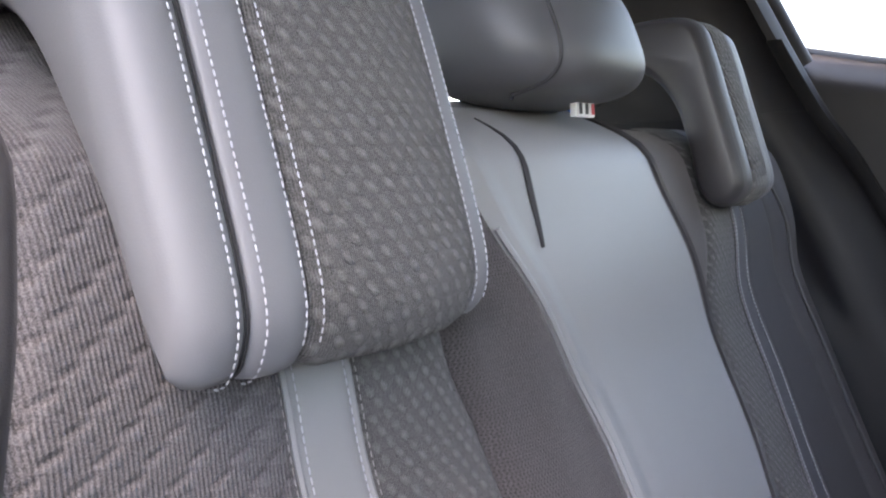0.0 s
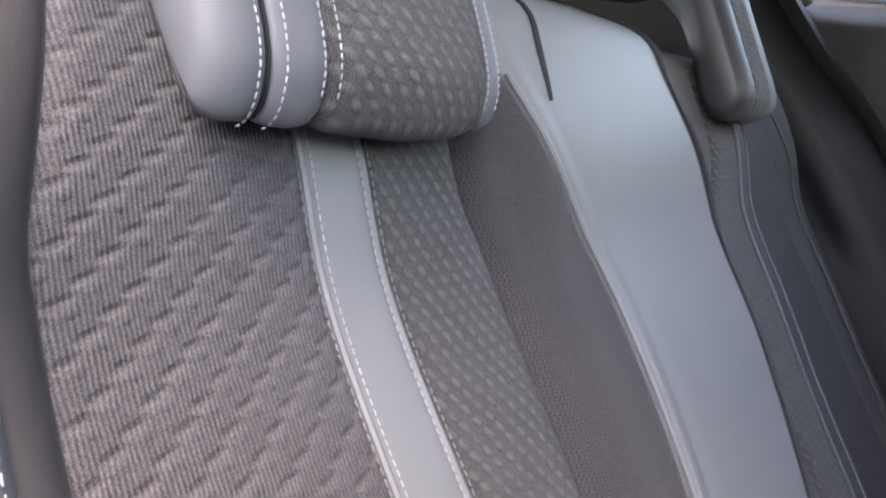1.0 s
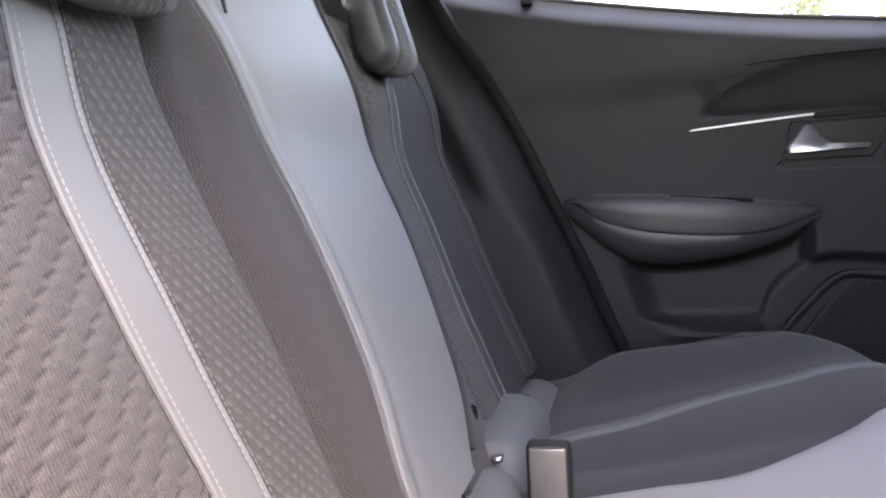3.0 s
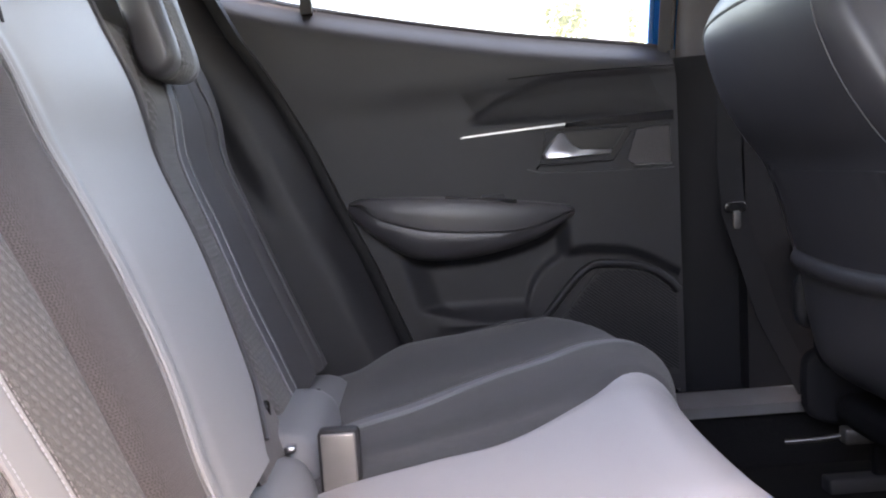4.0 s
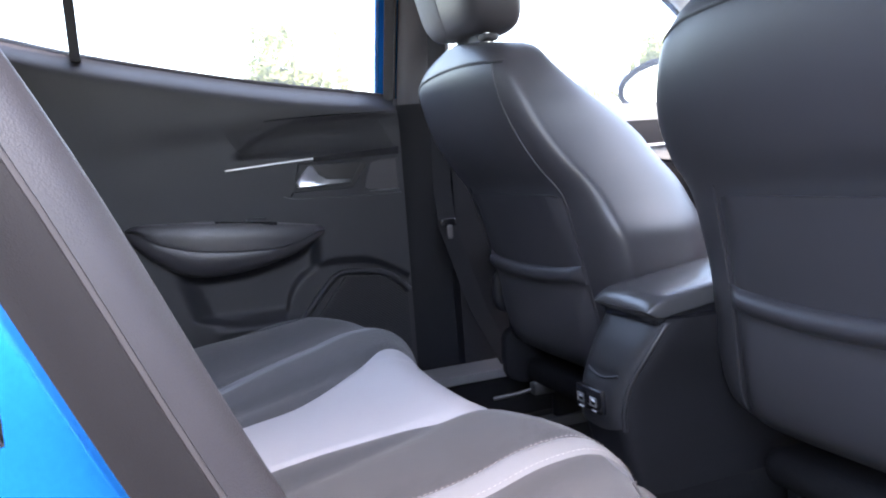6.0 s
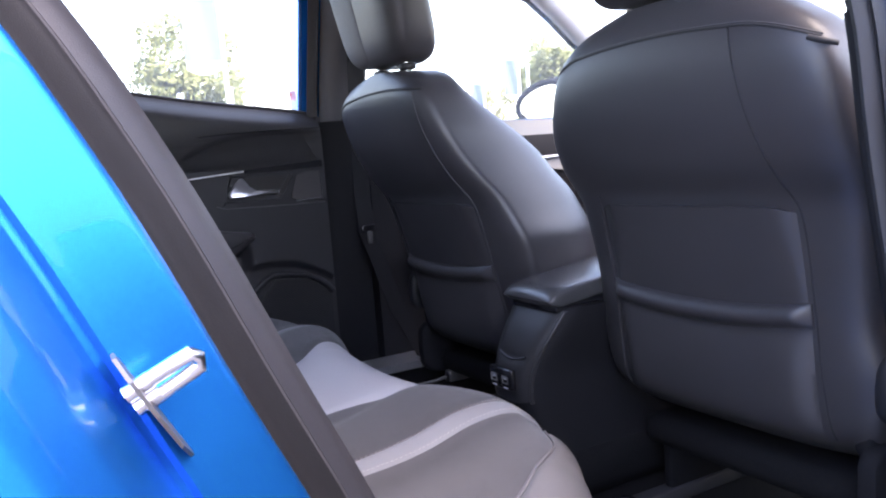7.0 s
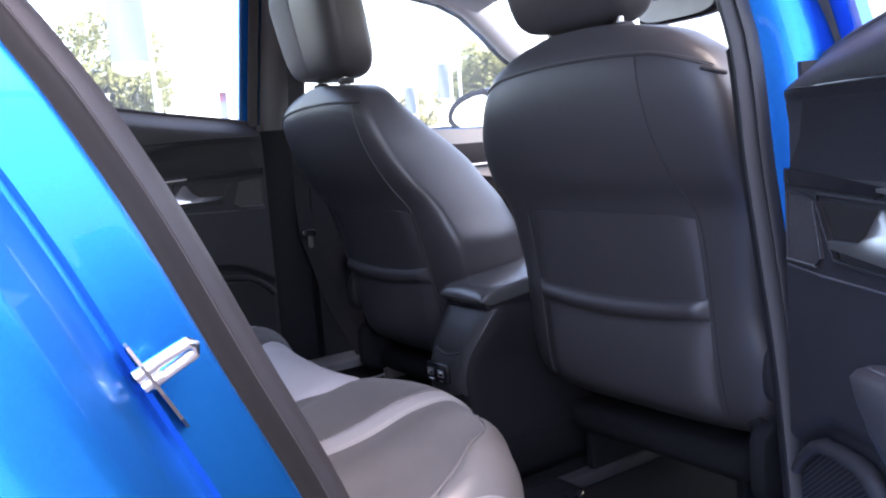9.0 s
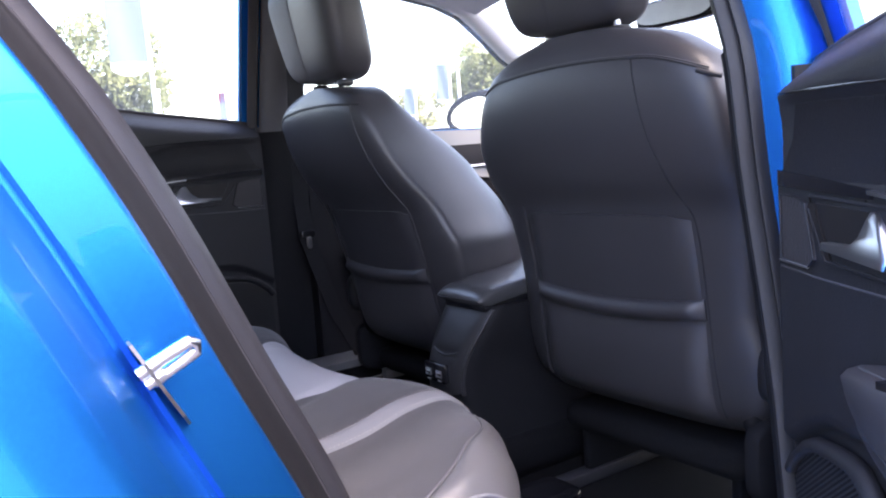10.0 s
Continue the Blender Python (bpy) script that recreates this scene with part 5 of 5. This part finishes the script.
    hr = mk("headrest", blob((hx, hy, 1.185 + dz), (0.058, 0.128, 0.108), 0.5, 0.5, 44, 28, lambda p: Vector((p.x - 0.22 * p.z, p.y * (1 + 0.10 * p.z / 0.105), p.z))), LEATHER_DARK, seat, "black leatherette headrest")
    mk("headrest_band", blob((hx - 0.008, hy + 0.068, 1.187 + dz), (0.0525, 0.060, 0.1035), 0.45, 0.3, 24, 20, lambda p: Vector((p.x - 0.22 * p.z, p.y * (1 + 0.10 * p.z / 0.105), p.z))), LEATHER_DARK if s < 0 else PLASTIC_LT, hr, "paler panel down the back of the headrest" if s > 0 else "")
    for o in (-post, post):
        mk("post", tube([(hx + 0.012, hy + o, 1.03), (hx + 0.006, hy + o, 1.11)], 0.0055, 10), CHROME, seat, "chrome headrest post")
        mk("post_collar", blob((hx + 0.012, hy + o, 1.062), (0.016, 0.018, 0.007), 0.5, 0.6, 14, 8), RUBBER, seat)
    # cushion and base
    # leatherette cushion coloured carpet black to paint the shade low down
    mk("seat_cushion", blob((cx(0.5) + 0.42, yb, 0.46), (0.28, 0.24, 0.085), 0.4, 0.35), CARPET, seat)
    mk("side_shield", blob((cx(0.45) + 0.25, yb + s * 0.240, 0.40), (0.26, 0.022, 0.075), 0.4, 0.4), PLASTIC_BK, seat)
    mk("hinge_cover", blob((cx(0.5) + 0.08, yb + s * 0.225, 0.50), (0.05, 0.018, 0.07), 0.5, 0.5, 18, 12), PLASTIC_BK, seat)
    mk("recliner_cover", blob((cx(0.58) + 0.070, yb + s * 0.262, 0.545), (0.045, 0.018, 0.050), 0.6, 0.6, 18, 12), PLASTIC, seat, "rounded recliner cover")
    mk("seat_pan", slab(cx(0.45) + 0.02, cx(0.45) + 0.52, yb - 0.20, yb + 0.20, 0.345, 0.40, 0.02), CARPET, seat, "black underside of the seat")
    for o in (-0.17, 0.17):
        mk("seat_rail", slab(0.78, 1.45, yb + o - 0.016, yb + o + 0.016, 0.236, 0.262, 0.004), RUBBER, seat, "black seat rail")
        mk("rail_bracket", slab(0.86, 1.30, yb + o - 0.010, yb + o + 0.010, 0.258, 0.350, 0.006), CARPET, seat)
    mk("airbag_tag", tube([back(yb + s * d, seam_z(d) - 0.004, 0.001) for d in (0.240, 0.248, 0.256, 0.262)], 0.0036, 8), RUBBER, seat, "small black airbag tag in the seam")
    return seat


front_seat(-1, -0.358, ((0.40, 0.860), (0.44, 0.822), (0.47, 0.795), (0.53, 0.785), (0.65, 0.772), (0.75, 0.757), (0.79, 0.747), (0.84, 0.719), (0.91, 0.694), (1.008, 0.688), (1.066, 0.712)),
           knots((0.40, 0.22), (0.46, 0.245), (0.545, 0.272), (0.63, 0.258), (0.80, 0.272), (0.92, 0.272), (0.97, 0.262), (1.0, 0.240), (1.02, 0.212), (1.05, 0.15), (1.066, 0.07)),
           knots((0.40, 0.22), (0.46, 0.250), (0.53, 0.266), (0.65, 0.262), (0.76, 0.272), (0.83, 0.284), (0.91, 0.272), (0.97, 0.250), (1.0, 0.230), (1.03, 0.198), (1.05, 0.158), (1.066, 0.09)),
           (0.030, 0.010, 0.078, -0.008), "black leatherette front seat with padded map pocket, near door")
far_seat = front_seat(1, 0.335, ((0.40, 0.835), (0.44, 0.795), (0.47, 0.772), (0.52, 0.760), (0.64, 0.735), (0.75, 0.706), (0.79, 0.690), (0.84, 0.655), (0.91, 0.618), (1.0, 0.594), (1.066, 0.600)),
           knots((0.40, 0.20), (0.55, 0.235), (0.80, 0.252), (0.95, 0.254), (1.0, 0.244), (1.03, 0.197), (1.047, 0.122), (1.055, 0.05)),
           knots((0.40, 0.20), (0.55, 0.262), (0.70, 0.286), (0.76, 0.262), (0.82, 0.236), (0.89, 0.208), (0.95, 0.190), (1.01, 0.162), (1.04, 0.125), (1.055, 0.07)),
           (0.030, -0.012, 0.060, -0.009), "black leatherette front seat tilted back beside the console")

# ---- centre console ----
console = thing("centre_console", (0.75, -0.04, 0.235), "black centre console with armrest and rear sockets", "console")
C_REAR = knots((0.235, 0.700), (0.30, 0.680), (0.40, 0.660), (0.447, 0.652), (0.50, 0.660), (0.55, 0.682), (0.588, 0.706), (0.60, 0.716))
C_RIGHT = knots((0.235, -0.082), (0.45, -0.080), (0.50, -0.088), (0.55, -0.106), (0.60, -0.118))
rings = []
for k in range(25):
    z = lerp(0.235, 0.598, k / 24)
    x, yr, yl = C_REAR(z) + 0.004, C_RIGHT(z), 0.055
    ring = []
    for i in range(40):
        c, sn = math.cos(2 * math.pi * i / 40), math.sin(2 * math.pi * i / 40)
        ring.append(Vector((lerp(x, 1.2, 0.5) - (1.2 - x) / 2 * math.copysign(abs(c) ** 0.16, c), lerp(yr, yl, 0.5) + (yl - yr) / 2 * math.copysign(abs(sn) ** 0.30, sn), z)))
    rings.append(ring)
mk("body", loft(rings), PLASTIC_BK, console)
cap_at = lambda u, z, o=0.0: Vector((C_REAR(z) - 0.003 - o + 0.016 * abs(2 * u - 1) ** 5, lerp(C_RIGHT(z) + 0.010, 0.051, u), z))
mk("rear_cap", sheet(lambda u, v: cap_at(u, lerp(0.425 + 0.010 * (2 * u - 1) ** 2, 0.592, v), -0.004 * math.exp(-((lerp(0.425, 0.592, v) - 0.507) / 0.008) ** 2) * sm(0.12, 0.25, u) * sm(0.12, 0.25, 1 - u)), 24, 30, (0.02, 0, 0)), CAP, console, "satin black rear cap of the console")
mk("cap_fold", tube([cap_at(lerp(0.20, 0.80, k / 12), 0.512 - 0.008 * math.sin(math.pi * k / 12), -0.0005) for k in range(13)], 0.0022, 6), CAP, console)
mk("cap_edge", tube([cap_at(0.02, lerp(0.43, 0.592, k / 16), 0.0) for k in range(17)], 0.004, 8), CAP, console)
sock = mk("socket_panel", slab(0.639, 0.650, -0.041, 0.029, 0.451, 0.489, 0.003), GLOSS, console, "gloss black panel with two sockets")
for y in (-0.024, 0.011):
    port = mk("usb_port", tube([(0.6365, y + a, 0.470 + b) for a, b in ((-0.008, -0.006), (0.008, -0.006), (0.008, 0.006), (-0.008, 0.006))], 0.0016, 6, closed=True), CHROME, sock, "silver-rimmed socket")
    mk("port_tongue", slab(0.6375, 0.640, y - 0.006, y + 0.006, 0.470, 0.4745, 0), FLAG_W, port)
for k in range(2):
    mk("mark_bar", slab(0.6372, 0.6378, -0.030 + 0.035 * k, -0.018 + 0.035 * k, 0.4545, 0.4565, 0), FLAG_W, sock)
# armrest lid with rounded shoulders over a recessed rim
rings = []
for k in range(26):
    u = k / 25
    x = lerp(0.688, 1.03, u)
    nose = sm(0.0, 0.07, u) ** 0.5
    top, low = 0.612 + 0.016 * nose + 0.042 * u, 0.612 - 0.018 * nose + 0.042 * u
    yl, yr = 0.046 + 0.006 * u, -0.106 - 0.004 * u
    ring = []
    for i in range(36):
        c, sn = math.cos(2 * math.pi * i / 36), math.sin(2 * math.pi * i / 36)
        w = (yl - yr) / 2 * (0.94 + 0.06 * nose)
        yy = w * math.copysign(abs(c) ** 0.30, c)
        zz = (top + low) / 2 + (top - low) / 2 * math.copysign(abs(sn) ** 0.35, sn) + (0.006 * (1 - (yy / w) ** 2) if sn > 0 else 0)
        ring.append(Vector((x, (yl + yr) / 2 + yy, zz)))
    rings.append(ring)
mk("armrest_pad", loft(rings), LID, console, "padded black armrest lid")
mk("lid_rim", slab(0.702, 1.03, -0.098, 0.034, 0.588, 0.612, 0.006), GLOSS, console)

# ---- front seat belt on the left pillar ----
belt = thing("seat_belt", (0.70, 0.62, 0.35), "black seat belt hanging on the door pillar", "seat belt")
path = [Vector((0.70, 0.625, 1.28)), Vector((0.69, 0.642, 1.0)), Vector((0.685, 0.645, 0.80)), Vector((0.69, 0.640, 0.70)), Vector((0.76, 0.66, 0.50)), Vector((0.86, 0.66, 0.30))]
mk("webbing", sheet(lambda u, v: (lambda k: path[min(int(k), 4)].lerp(path[min(int(k), 4) + 1], k - min(int(k), 4)))(v * 5) + Vector((0.023 * (2 * u - 1), 0.004 * (2 * u - 1), 0)), 3, 30, (0, 0.0016, 0)), WEBBING, belt)
mk("tongue", blob((0.690, 0.628, 0.690), (0.007, 0.003, 0.016), 0.5, 0.5, 14, 10), PLATE, belt, "steel belt tongue")
mk("tongue_grip", blob((0.690, 0.634, 0.712), (0.020, 0.005, 0.010), 0.5, 0.5, 14, 10), GLOSS, belt)

# fittings under the front seats
mk("adjuster_bar", tube([(0.72, 0.52, 0.322), (0.77, 0.50, 0.330), (0.83, 0.49, 0.340), (0.90, 0.47, 0.346)], 0.004, 8), PLATE, far_seat, "thin steel adjuster bar")
mk("adjuster_clip", slab(0.80, 0.86, 0.475, 0.50, 0.325, 0.352, 0.004), PLATE, far_seat)
fit_b = thing("air_duct", (0.75, -0.25, 0.236), "black plastic floor duct under the seat", "duct")
mk("nozzle", blob((0.72, -0.22, 0.252), (0.06, 0.05, 0.022), 0.4, 0.4, 18, 12), GLOSS, fit_b)

# ---- outside: trees, hedge, banners, posts, parked cars ----
rng = random.Random(7)


def leaves(centre, radius, n, size):
    v, f = [], []
    for _ in range(n):
        d = Vector((rng.gauss(0, 1), rng.gauss(0, 1), rng.gauss(0, 1))).normalized() * (rng.random() ** 0.45)
        p = Vector(centre) + Vector((d.x * radius[0], d.y * radius[1], d.z * radius[2]))
        a = Vector((rng.gauss(0, 1), rng.gauss(0, 1), rng.gauss(0, 1))).normalized() * size * rng.uniform(0.6, 1.3)
        b = a.orthogonal().normalized() * size * rng.uniform(0.35, 0.6)
        i = len(v)
        v += [p - a, p + b, p + a, p - b]
        f.append((i, i + 1, i + 2, i + 3))
    return v, f


def tree(x, y, h, r, mat, label):
    t = thing("tree", (x, y, 0), label, "tree", "trees beyond the car park")
    mk("trunk", tube([(x, y, 0), (x + 0.1, y, h * 0.3), (x - 0.05, y + 0.1, h * 0.75)], lambda k: 0.2 * h / 7 * (1 - 0.8 * k), 10), BARK, t)
    for k in range(5):
        a = k * 1.26 + rng.random()
        mk("limb", tube([(x + 0.08, y, h * (0.3 + 0.06 * k)), (x + 0.5 * r * math.cos(a), y + 0.5 * r * math.sin(a), h * (0.5 + 0.06 * k)), (x + 0.8 * r * math.cos(a), y + 0.8 * r * math.sin(a), h * (0.6 + 0.06 * k))], lambda k2: 0.07 * h / 7 * (1 - 0.8 * k2), 6), BARK, t)
    clumps = [leaves((x + rng.uniform(-0.7, 0.7) * r, y + rng.uniform(-0.7, 0.7) * r, h * rng.uniform(0.35, 0.95)), (r * rng.uniform(0.3, 0.5),) * 2 + (h * 0.13,), 260, 0.16 * h / 7) for _ in range(22)]
    tagged(mk("crown", join(*clumps), mat, t, smooth=False), kind="stuff")


def hedge_row(pts, h, w, mat, label):
    clumps = []
    for a, b in zip(pts, pts[1:]):
        n = int((Vector(b) - Vector(a)).length / 1.0)
        for k in range(n):
            p = Vector(a).lerp(Vector(b), k / n)
            clumps.append(leaves((p.x, p.y, h * 0.5), (0.9, w, h * 0.55 * rng.uniform(0.8, 1.15)), 150, 0.14))
    tagged(mk("hedge", join(*clumps), mat, smooth=False), label, "hedge", kind="stuff")


def outdoors(t_az, dist):
    """Ground point at a compass angle from +x (degrees) and distance from the car."""
    return dist * math.cos(radians(t_az)), dist * math.sin(radians(t_az))


def banner(x, y, h, w, hgt, yaw, label):
    b = thing("banner_flag", (x, y, 0), label, "banner", "forecourt banners")
    c, sn = math.cos(yaw), math.sin(yaw)
    mk("pole", tube([(x, y, 0), (x, y, h)], 0.05, 8), WHITE, b)
    def at(a, z, k=0):
        return Vector((x + a * c - k * sn, y + a * sn + k * c, z + 0.03 * math.sin(3 * a)))
    mk("cloth", sheet(lambda u, v: at(0.06 + w * u, h - 0.05 - hgt * v, 0.04 * math.sin(6 * u + 3 * v)), 8, 16, (0.004 * -sn, 0.004 * c, 0)), FLAG, b, "navy banner cloth")
    mk("white_foot", sheet(lambda u, v: at(0.06 + w * u, h - 0.06 - hgt - 0.10 * hgt * v * (1 - 0.5 * (2 * u - 1) ** 2), 0.02), 8, 4, (0.004 * -sn, 0.004 * c, 0)), FLAG_W, b)
    for k in range(3):
        mk("print_bar", sheet(lambda u, v: at(0.06 + w * lerp(0.32, 0.62, u), h - 0.05 - hgt * lerp(0.30 + 0.22 * k, 0.45 + 0.22 * k, v), -0.06), 3, 3, (0.004 * -sn, 0.004 * c, 0)), FLAG_W, b)


def parked_car(x, y, yaw, mat, label):
    car = thing("parked_car", (x, y, 0), label, "car", "parked cars")
    c, sn = math.cos(yaw), math.sin(yaw)
    rot = lambda p: Vector((x + p.x * c - p.y * sn, y + p.x * sn + p.y * c, p.z))
    def warp(vf):
        return [rot(Vector(p)) for p in vf[0]], vf[1]
    low = blob((0, 0, 0.62), (2.05, 0.86, 0.34), 0.35, 0.3, 36, 14)
    mk("body", warp(low), mat, car)
    cab = blob((-0.15, 0, 1.12), (1.25, 0.74, 0.36), 0.45, 0.35, 32, 14, lambda p: Vector((p.x * (1 - 0.35 * max(p.z, 0) / 0.36), p.y * (1 - 0.18 * max(p.z, 0) / 0.36), p.z)))
    mk("cabin", warp(cab), GLOSS, car, "dark glazed cabin")
    mk("roof", warp(blob((-0.15, 0, 1.455), (0.78, 0.60, 0.035), 0.5, 0.35, 24, 8)), mat, car)
    for a in (-1.25, 1.3):
        for b in (-0.80, 0.80):
            w = mk("wheel", warp(tube([(a, b - 0.1, 0.31), (a, b + 0.1, 0.31)], 0.31, 20)), RUBBER, car)
            mk("rim", warp(tube([(a, b - 0.105, 0.31), (a, b + 0.105, 0.31)], 0.20, 14)), STEEL, w)


TREES = [(76.6, 30, 6.3, 2.0, LEAF, "round leafy green tree beyond the car park"), (56.2, 42, 4.3, 1.6, LEAF_Y, "yellow-green tree across the car park"), (58.2, 44, 4.0, 1.5, LEAF_Y, "yellow-green tree across the car park"),
         (51.8, 30, 4.7, 1.2, LEAF, "green tree across the car park"), (50.0, 31, 5.2, 1.4, LEAF, "green tree across the car park")]
BANNERS = [(74.2, 20, 7.2, 0.85, 3.5, 2.9, "tall navy banner flag with white print"), (53.3, 25, 3.75, 0.38, 1.1, 2.5, "small navy banner flag with white print"), (56.1, 30, 3.5, 0.38, 1.0, 2.5, "small navy banner flag with white print")]
CARS = [(55.5, 17, 2.4, WHITE, "white hatchback parked across the car park"), (50.5, 18, 2.2, WHITE, "white car parked across the car park")]
SIGNS = [(77.9, 21, 3.02, 0.42, 1.15, FLAG_W, "white feather flag beside the car park"), (69.7, 23, 3.1, 0.22, 1.3, FLAG, "slim blue sign with a red head")]
POSTS = [(74.0, 22, 3.15), (72.5, 22, 3.15), (52.7, 26, 3.6)]
for az, dist, h, r, mt, lb in TREES:
    tx, ty = outdoors(az, dist)
    tree(tx, ty, h, r, mt, lb)
hedge_row([(*outdoors(48, 46), 0), (*outdoors(60, 44), 0), (*outdoors(73.5, 40), 0)], 3.6, 0.9, LEAF, "dense green hedge along the car park's edge")
for az, dist, h, w, hg, yw, lb in BANNERS:
    banner(*outdoors(az, dist), h, w, hg, yw, lb)
for az, dist, h, w, hg, mt, lb in SIGNS:
    sx, sy = outdoors(az, dist)
    across = Vector((-math.sin(radians(az)), math.cos(radians(az)), 0))
    sg = thing("feather_flag", (sx, sy, 0), lb, "flag", "forecourt flags")
    at = lambda a, z: Vector((sx, sy, z)) + across * a
    mk("pole", tube([at(-w / 2, 0), at(-w / 2, h)], 0.03, 8), WHITE, sg)
    mk("cloth", sheet(lambda u, v: at(-w / 2 + 0.02 + (w - 0.02) * u * (1 - 0.75 * sm(0.6, 1, v) * (mt is FLAG_W)), h - hg + hg * v), 6, 14, across.cross(Vector((0, 0, 1))) * 0.006), mt, sg)
    if mt is FLAG:
        mk("head", sheet(lambda u, v: at(-w / 2 + 0.02 + (w - 0.02) * u, h - 0.28 + 0.28 * v), 3, 3, across.cross(Vector((0, 0, 1))) * 0.02), RED, sg, "red head of the sign")
for az, dist, yw, mt, lb in CARS:
    parked_car(*outdoors(az, dist), yw, mt, lb)
for az, dist, h in POSTS:
    px, py = outdoors(az, dist)
    po = thing("lamp_post", (px, py, 0), "slim white post in the car park", "post", "car park posts")
    mk("shaft", tube([(px, py, 0), (px, py, h)], lambda t: 0.07 - 0.02 * t, 10), WHITE, po)
    mk("cap", blob((px, py, h), (0.08, 0.08, 0.04), 0.6, 1, 12, 8), WHITE, po)
